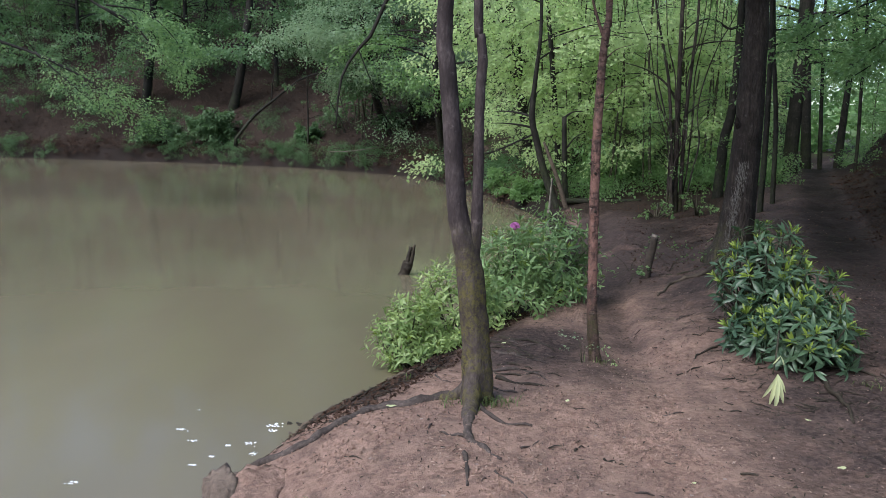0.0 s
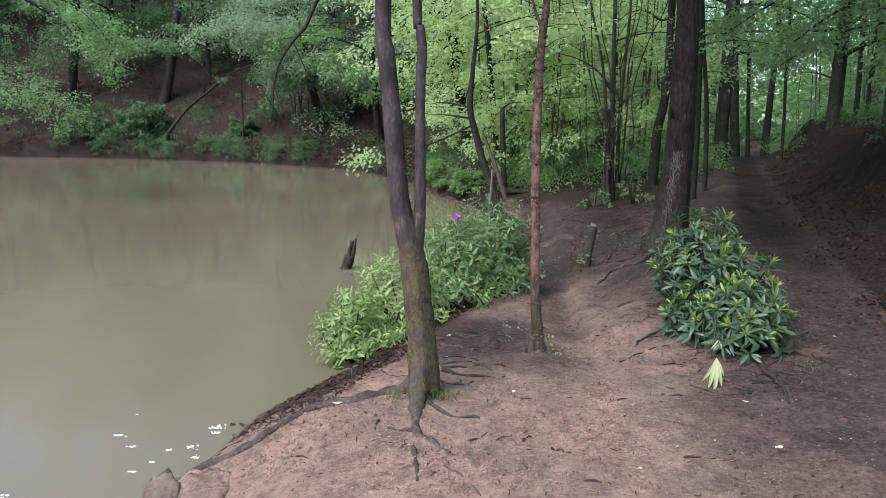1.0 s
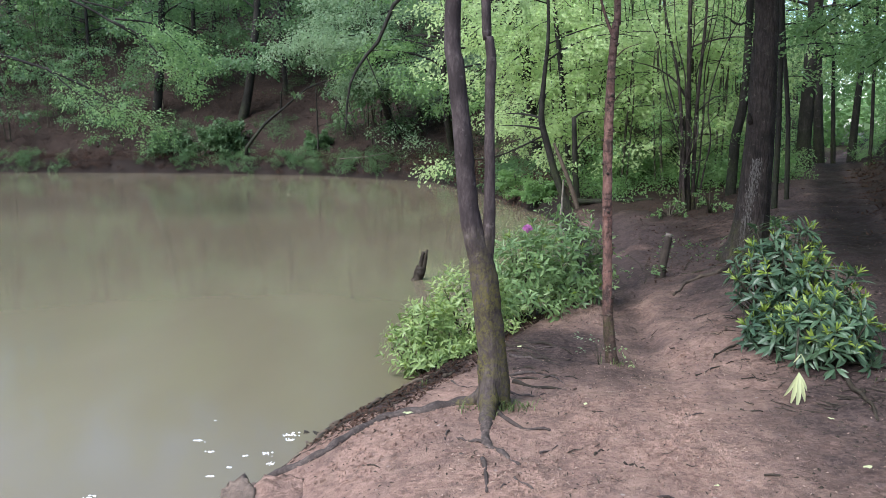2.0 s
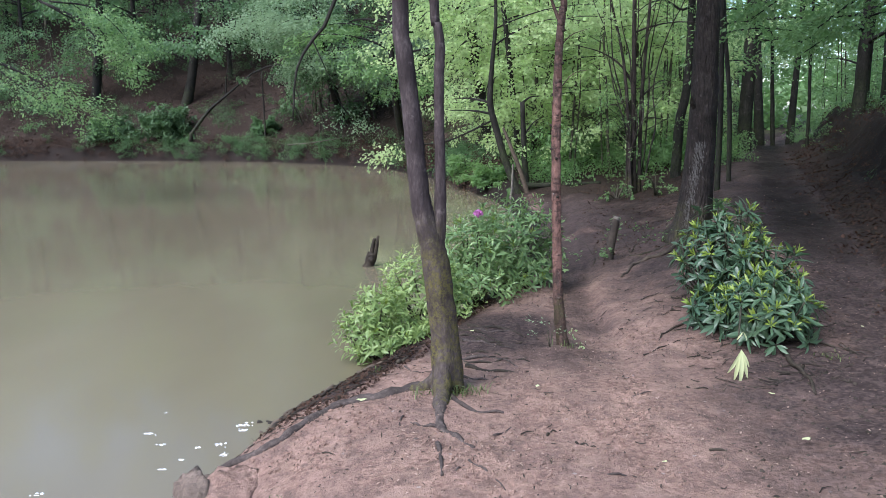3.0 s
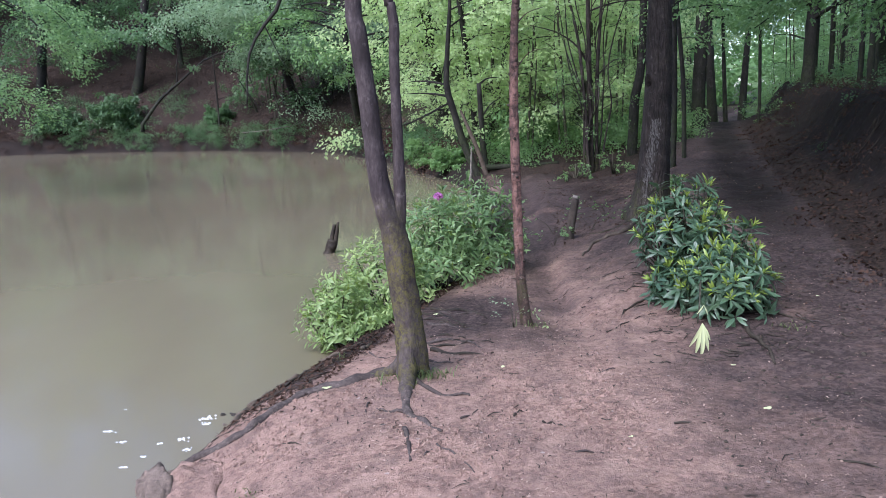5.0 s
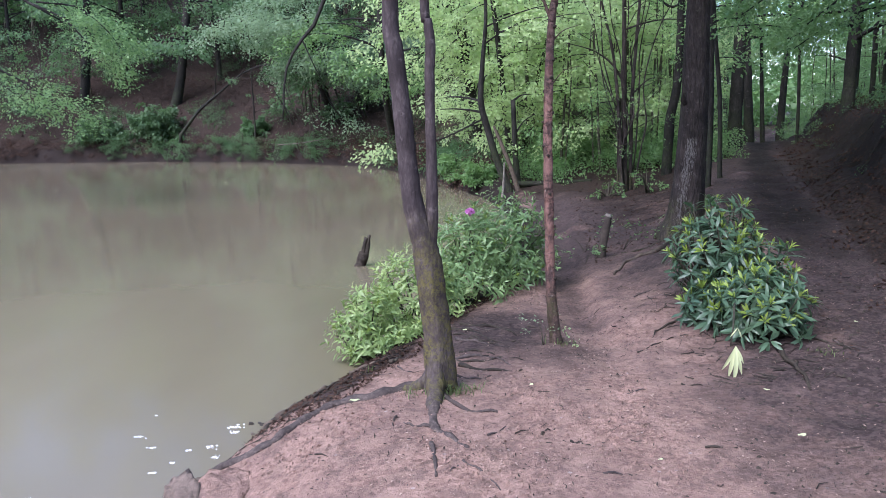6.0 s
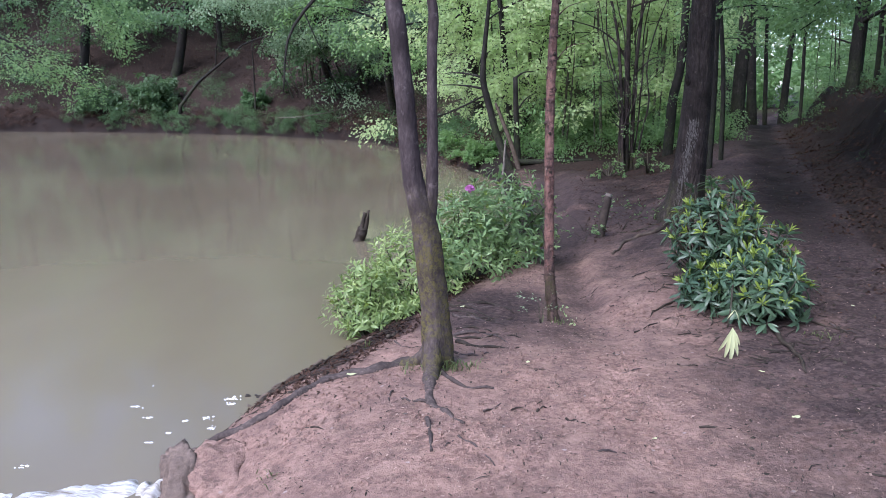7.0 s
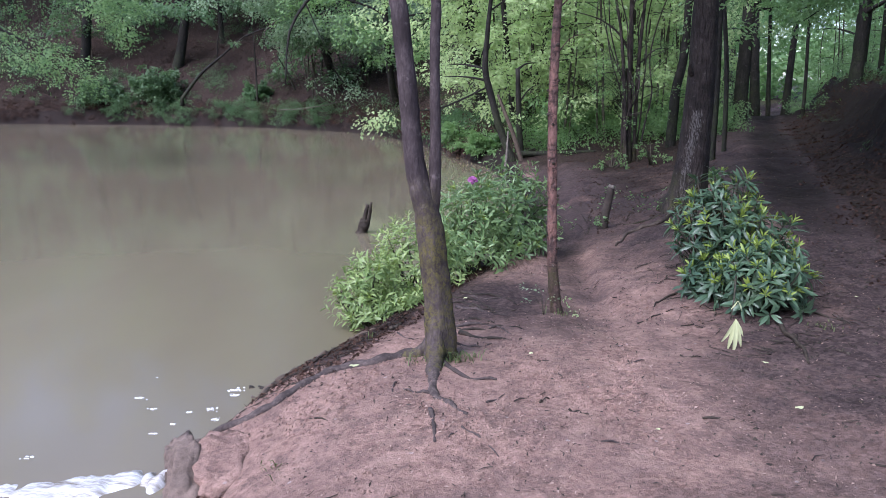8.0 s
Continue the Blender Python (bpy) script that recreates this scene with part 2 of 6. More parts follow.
M_POST = plain_material("weathered_post_wood", (0.030, 0.024, 0.020), (0.085, 0.066, 0.054), 18.0)
M_STONE = plain_material("silty_stone", (0.0612, 0.0461, 0.0374), (0.2160, 0.1620, 0.1332), 14.0, 0.85, 0.9, 0.02, 8.0)
M_SCAR = plain_material("pale_resin_scar", (0.0720, 0.0640, 0.0600), (0.2160, 0.2000, 0.1880), 40.0, 0.7)
M_FOAM = foam_material()
# near-white for the sun glints modelled as flecks on the pond
M_GLINT = plain_material("white_glint", (0.80, 0.82, 0.84), (0.93, 0.94, 0.95), 30.0, 0.15)
M_GRASS = leaf_material("dull_grass", (0.055, 0.080, 0.028), (0.150, 0.185, 0.075), (0.16, 0.22, 0.06), 0.6, 0.25, 0.3)
M_CHIP = leaf_material("wood_chips_and_dead_leaves", (0.070, 0.042, 0.033), (0.46, 0.34, 0.28), (0.3, 0.2, 0.14), 0.85, 0.05, 0.15)
M_DRYLEAF = leaf_material("dry_brown_leaves", (0.0125, 0.0086, 0.0070), (0.1014, 0.0585, 0.0421), (0.10, 0.05, 0.03), 0.8, 0.1, 0.12)
# far slope's dead leaves, greyed and lightened to stand in for haze
M_HILLLEAF = leaf_material("hazed_dead_leaves", (0.032, 0.023, 0.020), (0.125, 0.086, 0.070), (0.11, 0.07, 0.055), 0.8, 0.1, 0.15)
M_PALE = leaf_material("wilted_pale_leaves", (0.42, 0.46, 0.23), (0.60, 0.63, 0.38), (0.5, 0.53, 0.28), 0.6, 0.15)
M_RHODO = leaf_material("glossy_dark_leaves", (0.0250, 0.0608, 0.0374), (0.1092, 0.1755, 0.0975), (0.20, 0.33, 0.10), 0.38, 0.18, 0.5)
M_RHODO_PALE = leaf_material("light_green_leaves", (0.075, 0.150, 0.045), (0.390, 0.490, 0.190), (0.42, 0.55, 0.14), 0.42, 0.34, 0.5)
M_RHODO_MID = leaf_material("mixed_green_leaves", (0.045, 0.115, 0.050), (0.300, 0.420, 0.170), (0.36, 0.50, 0.14), 0.36, 0.3, 0.55)
M_SHOOT = leaf_material("fresh_yellow_green_leaves", (0.1638, 0.2418, 0.0351), (0.2808, 0.3588, 0.0663), (0.3120, 0.3900, 0.0468), 0.45, 0.3)
M_PINK = leaf_material("pink_petals", (0.4250, 0.1190, 0.3740), (0.6120, 0.2550, 0.5270), (0.7, 0.25, 0.6), 0.6, 0.3)
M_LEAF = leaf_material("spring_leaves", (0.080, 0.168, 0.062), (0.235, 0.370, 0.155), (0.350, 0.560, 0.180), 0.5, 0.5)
# lighter copy of the leaves, sunlight on the foliage put into its colour
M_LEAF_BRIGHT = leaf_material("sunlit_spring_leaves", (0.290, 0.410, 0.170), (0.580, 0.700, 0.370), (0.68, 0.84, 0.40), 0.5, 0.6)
M_LEAF_GREY = leaf_material("grey_green_leaves", (0.120, 0.205, 0.115), (0.340, 0.455, 0.280), (0.42, 0.57, 0.30), 0.5, 0.5)
M_BUSH = leaf_material("dark_evergreen_leaves", (0.030, 0.070, 0.028), (0.100, 0.180, 0.075), (0.15, 0.27, 0.08), 0.55, 0.3)
# darker copy of the leaves, woodland shade put into its colour
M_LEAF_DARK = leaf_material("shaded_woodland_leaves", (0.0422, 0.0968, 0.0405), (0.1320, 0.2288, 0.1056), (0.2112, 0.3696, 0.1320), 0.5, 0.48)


# ---- building helpers ----
def thing(name, at=(0, 0, 0), label="", category="", group="", kind=""):
    ob = new(name)
    ob.empty_display_size = 0.1
    ob.location = at
    return tagged(ob, label, category, group, kind)


def mesh_from(name, verts, faces, mat, smooth=False):
    me = bpy.data.meshes.new(name)
    me.from_pydata(verts, [], faces)
    me.materials.append(mat)
    if smooth:
        me.polygons.foreach_set("use_smooth", [True] * len(me.polygons))
    me.update()
    return me


def put(name, me, parent=None, label="", at=None):
    """A mesh as an object; a part lies in its thing's own coordinates."""
    ob = new(name, me)
    if parent is not None:
        ob.parent = parent
    if at is not None:
        ob.matrix_basis = at if isinstance(at, Matrix) else Matrix.Translation(at)
    if label:
        ob["label"] = label
    return ob


class Shape:
    """Vertices and faces of one mesh."""

    def __init__(self):
        self.v, self.f = [], []

    def mesh(self, name, mat, smooth=True):
        return mesh_from(name, self.v, self.f, mat, smooth)

    def tube(self, pts, radii, sides=8, lump=0.0, cap=True, seed=0, flute=0.0):
        """A round branch along pts, with a radius at each; lump roughens it."""
        pts = [Vector(p) for p in pts]
        n0, off = len(self.v), Vector((seed * 3.1, seed * 1.7, 0))
        ref = Vector((1, 0, 0)) if abs((pts[-1] - pts[0]).normalized().x) < 0.8 else Vector((0, 1, 0))
        for i, (p, r) in enumerate(zip(pts, radii)):
            d = (pts[min(i + 1, len(pts) - 1)] - pts[max(i - 1, 0)]).normalized()
            u = (ref - d * ref.dot(d)).normalized()
            w = d.cross(u)
            for k in range(sides):
                a = 2 * math.pi * k / sides
                o = u * math.cos(a) + w * math.sin(a)
                rr = r
                if lump:
                    q = p + o * r + off
                    rr = r * (1 + lump * (noise.noise(q * (0.6 / max(r, 0.01))) + 0.6 * noise.noise(q * (2.2 / max(r, 0.01)))))
                if flute:
                    rr *= 1 + flute * (1 - i / len(pts)) ** 3 * math.sin(5 * a + seed)
                self.v.append(p + o * rr)
        for i in range(len(pts) - 1):
            for k in range(sides):
                a, b = n0 + i * sides + k, n0 + i * sides + (k + 1) % sides
                self.f.append((a, b, b + sides, a + sides))
        if cap:
            self.f.append(tuple(n0 + k for k in reversed(range(sides))))
            self.f.append(tuple(n0 + (len(pts) - 1) * sides + k for k in range(sides)))
        return self


def curve_through(pts, n):
    """n + 1 points on a smooth line through pts (Catmull-Rom)."""
    p = [Vector(q) for q in pts]
    p = [2 * p[0] - p[1], *p, 2 * p[-1] - p[-2]]
    out, spans = [], len(p) - 3
    for k in range(n + 1):
        s = min(k / n * spans, spans - 1e-6)
        i, t = int(s), s - int(s)
        a, b, c, d = p[i : i + 4]
        out.append(0.5 * (2 * b + (c - a) * t + (2 * a - 5 * b + 4 * c - d) * t * t + (3 * b - a - 3 * c + d) * t**3))
    return out


def lerp_list(vals, n):
    return list(np.interp(np.linspace(0, len(vals) - 1, n + 1), range(len(vals)), vals))


def smooth(lo, hi, x):
    t = np.clip((np.asarray(x, float) - lo) / (hi - lo), 0, 1)
    return t * t * (3 - 2 * t)


# ---- the lie of the land ----
WATER_Z = -0.40
SHORE_NEAR = [(-1.6, -14), (-1.2, 0), (-1.12, 3.0), (-1.22, 3.5), (-1.42, 3.95), (-1.36, 4.2), (-1.22, 4.8), (-0.9, 5.5), (-0.78, 6.0), (-0.35, 7.0), (0.25, 8.5), (0.6, 10), (0.85, 14)]
SHORE_FAR = [(0.7, 18), (0.2, 20.5), (-0.5, 23.5), (-1.4, 26), (-3.2, 31), (-8.8, 36), (-15, 38.5), (-23, 40), (-30, 41)]
SHORE_LEFT = [(-33, 36), (-27, 27), (-21, 19), (-17, 11), (-13, 3), (-12, -14)]
POND = np.array(SHORE_NEAR + SHORE_FAR + SHORE_LEFT, float)


def shore_distance(x, y):
    """Metres from the water's edge: positive on land, negative over the pond."""
    x, y = np.asarray(x, float), np.asarray(y, float)
    best, inside = np.full(x.shape, 1e9), np.zeros(x.shape, bool)
    for (ax, ay), (bx, by) in zip(POND, np.roll(POND, -1, 0)):
        dx, dy = bx - ax, by - ay
        t = np.clip(((x - ax) * dx + (y - ay) * dy) / (dx * dx + dy * dy), 0, 1)
        best = np.minimum(best, np.hypot(x - ax - t * dx, y - ay - t * dy))
        if dy:
            inside ^= ((ay > y) != (by > y)) & (x < (y - ay) / dy * dx + ax)
    return np.where(inside, -best, best)


def path_x(y):
    return 1.3 + 0.28 * y + 0.0025 * np.clip(y, 0, 60) ** 2


def track_x(y):
    return np.interp(y, [3, 4.5, 6.3, 9.8, 14.5, 20], [1.05, 1.0, 1.0, 1.3, 1.9, 2.3])


def land(x, y):
    """Height of the ground without its fine roughness."""
    x, y = np.asarray(x, float), np.asarray(y, float)
    zp = np.interp(y, [4, 6, 8, 12.6, 15, 23, 32, 60], [0.0, 0.10, 0.22, 0.35, 0.42, 0.62, 0.10, 0.2])
    zt = np.interp(y, [3, 6, 9, 14.5, 20, 30], [-0.02, -0.06, -0.06, -0.10, -0.02, 0.3])
    xt, xc = track_x(y), path_x(y)
    b = zt + (zp - zt) * smooth(0.2, 1.0, (x - xt) / np.maximum(xc - xt, 1.0))
    ridge = np.exp(-(((x - 0.5 * (xt + xc)) / 0.65) ** 2)) * smooth(4.6, 6.2, y) * (1 - smooth(9, 13, y))
    b = b + 0.16 * ridge
    b = b - 0.08 * np.exp(-(((x - xt) / 0.18) ** 2)) * smooth(4.2, 6.0, y) * (1 - smooth(14, 18, y))
    b = b - 0.05 * np.exp(-(((x - xc) / 0.45) ** 2)) * smooth(5, 8, y)
    off = x - xc - 0.45
    rise = smooth(0.0, 0.9, off) * 0.22 + smooth(0.75, 1.45, off) * 0.82 + 0.12 * np.clip(off - 2.0, 0, 40)
    b = b + rise * smooth(2.0, 8.0, y) * (1 - 0.6 * smooth(24, 40, y))
    d = shore_distance(x, y)
    hill = 0.35 * smooth(0.0, 0.5, d) + np.clip(d, 0, 16) * 0.57 + np.clip(d - 16, 0, 60) * 0.30
    left = (1 - smooth(0.5, 8.0, x - 0.10 * (y - 24))) * smooth(15.5, 24, y + 0.2 * np.clip(-x, 0, 30))
    left = np.maximum(left, smooth(-9, -13, x))
    b = b * (1 - left) + (WATER_Z + 0.1 + hill) * left
    edge = 0.36 + 0.12 * smooth(6, 12, y)
    b = np.where(d > 0, b - (1 - left) * edge * np.exp(-np.clip(d, 0, 9) / 0.42), WATER_Z - 0.02 + np.clip(d * 0.5, -0.9, 0))
    return np.minimum(b, 30.0)


def ground_z(x, y):
    return float(land(np.array([x]), np.array([y]))[0])


# ---- ground and water ----
def axis_steps(lo, hi, step, reach, growth, calm=46.0, widest=0.40):
    """Even steps from lo to hi, then ever wider ones out to reach on both sides."""
    mid = list(np.arange(lo, hi + step / 2, step))
    up, s = [hi], step
    while up[-1] < reach:
        s = min(s * growth, widest) if up[-1] < calm else s * 1.25
        up.append(up[-1] + s)
    down, s = [lo], step
    while down[-1] > -reach:
        s = min(s * growth, widest) if down[-1] > -30.0 and lo < 0 else s * 1.25
        down.append(down[-1] - s)
    return np.array(down[:0:-1] + mid + up[1:])


def rough(x, y, d):
    """Fine roughness of trodden earth."""
    p = Vector((x, y, 0.0))
    k = 0.022 * noise.noise(p * 2.3) + 0.012 * noise.noise(p * 7.0 + Vector((5, 1, 2))) + 0.006 * noise.noise(p * 19.0)
    if y > 11 or x < -3 or x > path_x(y) + 0.9:
        k += 0.10 * noise.noise(p * 0.7) + 0.07 * noise.noise(p * 2.1 + Vector((3, 3, 0)))
    if abs(x - path_x(y)) < 0.7 and 5 < y < 24:
        k += 0.022 * noise.noise(p * 5.0) + 0.010 * noise.noise(p * 14.0)
    off = x - path_x(y)
    if 0.7 < off < 2.2 and y > 4:
        k += (0.16 * noise.noise(p * 1.9 + Vector((9, 2, 0))) + 0.10 * noise.noise(p * 4.6) + 0.05 * noise.noise(p * 10.0)) * math.sin((off - 0.7) / 1.5 * math.pi)
    if 0.7 < x < 2.6 and 4.3 < y < 8.5:
        w = math.sin((x - 0.7) / 1.9 * math.pi) * math.sin((y - 4.3) / 4.2 * math.pi)
        k += w * (0.030 * noise.noise(Vector((x * 3.2 + y, y * 5.5, 0))) + 0.018 * noise.noise(Vector((x * 6, y * 11, 3))))
    if 4.6 < y < 14:
        xt = float(track_x(y)) + 0.05 * math.sin(y * 1.7)
        k -= 0.030 * min(1.0, (y - 4.6) / 1.2) * (math.exp(-(((x - xt - 0.13) / 0.06) ** 2)) + 0.7 * math.exp(-(((x - xt + 0.10) / 0.06) ** 2)))
    return k * min(1.0, max(0.15, d * 2.0))


def worn_ridge(X, Y):
    """The pale hump of dry clay between the path and the sturdy tree, 0 to 1."""
    off = X - path_x(Y)
    return np.exp(-(((off + 0.55 + 0.19 * (Y - 6.6)) / 0.38) ** 2)) * smooth(5.8, 7.2, Y) * (1 - smooth(11.5, 14, Y))


def shaded_damp_at(X, Y):
    """How dark the trodden soil is from damp and from painted shade, 0 to 1."""
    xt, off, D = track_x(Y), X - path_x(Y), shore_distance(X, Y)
    shaded_damp = np.exp(-(((X - xt) / 0.30) ** 2)) * smooth(4.6, 6.2, Y) * 0.58
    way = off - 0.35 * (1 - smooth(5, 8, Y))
    shaded_damp = np.maximum(shaded_damp, smooth(1.7, 0.6, way) * smooth(-0.85, -0.30, way) * smooth(3.0, 6.0, Y))
    shaded_damp = np.maximum(shaded_damp, np.exp(-(((X - 0.2) / 0.65) ** 2 + ((Y - 5.75) / 0.95) ** 2)) * 1.0)
    shaded_damp = np.maximum(shaded_damp, np.exp(-(((X - 0.72) / 0.42) ** 2 + ((Y - 4.9) / 1.1) ** 2)) * 0.52)
    shaded_damp = np.maximum(shaded_damp, smooth(0.8, 0.3, np.abs(X - xt)) * smooth(7.2, 9.0, Y) * 0.75)
    # right foreground darkened in colour, in place of canopy shade
    shaded_damp = np.maximum(shaded_damp, smooth(0.1, 2.3, X) * smooth(1.8, 3.2, Y) * (1 - 0.45 * np.exp(-(((X - 1.25) / 0.5) ** 2 + ((Y - 5.6) / 0.9) ** 2))) * 0.74)
    shaded_damp = np.maximum(shaded_damp, smooth(3.5, 2.8, Y) * (0.22 + 0.24 * smooth(-0.6, 1.2, X)))
    # painted shade on the soil under the front rhododendron
    shaded_damp = np.maximum(shaded_damp, np.exp(-(((X - 2.0) / 0.5) ** 2 + ((Y - 5.3) / 0.55) ** 2)) * 0.75)
    shaded_damp = np.maximum(shaded_damp, smooth(0.75, 0.35, D) * smooth(4.3, 4.8, Y))
    shaded_damp = np.maximum(shaded_damp, smooth(8.0, 9.5, Y) * smooth(0.2, 0.7, X - xt) * smooth(-0.9, -1.4, off) * 0.62)
    return shaded_damp * (1 - 0.92 * worn_ridge(X, Y))


def build_ground():
    gx = axis_steps(-2.3, 8.4, 0.055, 700, 1.12, 22.0)
    gy = axis_steps(2.4, 11.0, 0.05, 700, 1.07)
    X, Y = np.meshgrid(gx, gy)
    Z, D = land(X, Y), shore_distance(X, Y)
    verts = []
    for x, y, z, d in zip(X.ravel().tolist(), Y.ravel().tolist(), Z.ravel().tolist(), D.ravel().tolist()):
        near = abs(x) < 60 and abs(y) < 90 and d > 0
        verts.append((x, y, z + rough(x, y, d) if near else z))
    nx, ny = len(gx), len(gy)
    i = (np.arange(ny - 1)[:, None] * nx + np.arange(nx - 1)).ravel()
    faces = np.stack([i, i + 1, i + nx + 1, i + nx], 1).tolist()
    me = mesh_from("ground", verts, faces, M_EARTH, True)
    xt, xc = track_x(Y), path_x(Y)
    off = X - xc
    shaded_damp = shaded_damp_at(X, Y)
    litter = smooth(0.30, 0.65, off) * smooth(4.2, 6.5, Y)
    litter = np.maximum(litter, smooth(8.3, 11.5, Y) * smooth(0.2, 1.3, X - xt) * smooth(-0.9, -1.6, off) * 0.62)
    litter = np.where(np.abs(off) < 0.3, litter * 0.2, litter)
    litter = np.maximum(litter, smooth(16.5, 19.5, Y) * smooth(0.6, 1.0, np.abs(off)))
    litter = np.maximum(litter, smooth(-8, -12, X))
    litter = np.maximum(litter, smooth(11, 16, Y) * smooth(0.2, 1.0, np.abs(X - xt)) * smooth(-0.9, -1.6, off) * 0.8)
    litter = np.maximum(litter, smooth(14, 17, Y) * smooth(-0.9, -1.4, off) * 0.8)
    shaded_mud = smooth(0.85, 0.15, D) * smooth(4.4, 5.2, Y)
    # bank face and path: canopy shade painted through the mud mask
    shaded_mud = np.maximum(shaded_mud, smooth(0.85, 1.2, off) * smooth(3.6, 2.4, off) * smooth(5, 8, Y) * 0.9)
    shaded_mud = np.maximum(shaded_mud, smooth(0.9, 0.1, np.abs(off)) * smooth(5.0, 9.5, Y) * 0.66)
    shaded_mud = shaded_mud * (1 - 0.9 * worn_ridge(X, Y))
    green = smooth(-6, 0, X) * smooth(18, 22, Y) * smooth(1.0, 2.5, np.abs(off)) * 0.42
    green = np.maximum(green, smooth(1.7, 3.2, off) * 0.45)
    for name, vals in (("shaded_damp", shaded_damp), ("litter", litter), ("green", green), ("shaded_mud", shaded_mud)):
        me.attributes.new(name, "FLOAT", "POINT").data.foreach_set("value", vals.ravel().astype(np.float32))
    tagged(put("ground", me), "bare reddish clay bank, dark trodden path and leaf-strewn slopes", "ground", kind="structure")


build_ground()

lake = Shape()
wx, wy = np.linspace(-70, 4, 38), np.linspace(-20, 60, 41)
lake.v = [(x, y, WATER_Z) for y in wy for x in wx]
lake.f = [(a, a + 1, a + 39, a + 38) for r in range(40) for a in range(r * 38, r * 38 + 37)]
tagged(put("water", lake.mesh("water", M_WATER)), "still murky brown pond water with soft reflections", "pond", kind="structure")

# ---- foliage ----
rng = np.random.default_rng(7)


def spray_kind(seed, leaves=42):
    """A flat leafy twig of length 1 along +x: leaf bases, and four corners of each leaf of length 1."""
    r = np.random.default_rng(seed)
    s = r.uniform(0.12, 1.0, leaves) ** 0.8
    side = np.where(np.arange(leaves) % 2, 1.0, -1.0)
    out = r.uniform(0.0, 0.42, leaves) * (1.15 - s) ** 0.6
    base = np.stack([s + out * 0.35, side * out + r.normal(0, 0.05, leaves), -0.22 * s**2 + r.normal(0, 0.11, leaves) - 0.15 * out], 1)
    ang = side * r.uniform(-0.2, 1.6, leaves)
    dip = r.uniform(-1.05, 0.2, leaves)
    d = np.stack([np.cos(ang) * np.cos(dip), np.sin(ang) * np.cos(dip), np.sin(dip)], 1)
    up = np.stack([r.normal(0, 0.65, leaves), r.normal(0, 0.65, leaves), np.ones(leaves)], 1)
    w = np.cross(d, up)
    w /= np.linalg.norm(w, axis=1, keepdims=True)
    n = np.cross(w, d)
    size = r.uniform(0.65, 1.2, leaves)[:, None]
    quad = np.stack([d * 0, d * 0.45 + w * 0.30 + n * 0.08, d, d * 0.45 - w * 0.30 + n * 0.08], 1) * size[:, None]
    return base, quad


SPRAYS = [spray_kind(100 + k) for k in range(7)]


def turn_matrix(yaw, pitch, roll):
    return np.array(Euler((roll, -pitch, yaw)).to_matrix())


def leaf_mesh(name, sprays, leaf, mat, corners=4, sparse=1):
    """One mesh of leaf sprays: rows of place, yaw, pitch, roll, length."""
    all_v = []
    for i, (pos, yaw, pitch, roll, length) in enumerate(sprays):
        base, quad = SPRAYS[i % len(SPRAYS)]
        base, quad = base[::sparse], quad[::sparse]
        t = turn_matrix(yaw, pitch, roll)
        v = (base * length)[:, None, :] + quad * leaf
        if corners == 3:
            v = v[:, 1:]
        all_v.append((v @ t.T + np.array(pos)).reshape(-1, 3))
    v = np.concatenate(all_v)
    f = np.arange(len(v)).reshape(-1, corners)
    return mesh_from(name, v.tolist(), f.tolist(), mat)


def limb_line(start, az, elev, length, droop, r):
    """A limb that sets off at az, elev (radians) and droops towards its end."""
    pts, p, e, a = [Vector(start)], Vector(start), elev, az
    for k in range(6):
        step = length / 6
        p = p + Vector((math.cos(a) * math.cos(e), math.sin(a) * math.cos(e), math.sin(e))) * step
        pts.append(p.copy())
        e -= droop / 6
        a += r.normal(0, 0.13)
    return pts


def clothe(sprays, pts, r, per_metre, size, bare=0.25):
    """Leaf sprays along a limb's outer part."""
    length = sum((b - a).length for a, b in zip(pts, pts[1:]))
    n = max(3, int(length * per_metre))
    for k in range(n):
        s = bare + (1 - bare) * (k + r.uniform(0, 1)) / n
        i = min(int(s * (len(pts) - 1)), len(pts) - 2)
        q = pts[i].lerp(pts[i + 1], s * (len(pts) - 1) - i)
        d = pts[i + 1] - pts[i]
        yaw = math.atan2(d.y, d.x) + (1 if k % 2 else -1) * r.uniform(0.25, 1.3)
        sprays.append((q, yaw, r.uniform(-0.45, 0.2), r.normal(0, 0.3), size * r.uniform(0.6, 1.15)))


def along(stem, h):
    """The place and radius on a stem (rows x, y, z, r) at height h above its foot."""
    z0 = stem[0][2]
    for a, b in zip(stem, stem[1:]):
        if b[2] - z0 >= h:
            t = (h - (a[2] - z0)) / max(b[2] - a[2], 1e-3)
            return Vector(a[:3]).lerp(Vector(b[:3]), t), a[3] + (b[3] - a[3]) * t
    return Vector(stem[-1][:3]), stem[-1][3]


def lift(stem, height, r):
    """Carries a stem on upwards until it is height metres tall."""
    rows = [tuple(q) for q in stem]
    while rows[-1][2] - rows[0][2] < height:
        a, b = rows[-2], rows[-1]
        k = min(0.9, 1.4 / max(b[2] - a[2], 0.2))
        left = max(0.05, 1 - (b[2] - rows[0][2]) / height)
        rows.append((b[0] + (b[0] - a[0]) * k * 0.5 + r.normal(0, 0.06), b[1] + r.normal(0, 0.08), b[2] + 1.4, max(0.012, b[3] * (0.80 if left < 0.5 else 0.92))))
    return rows


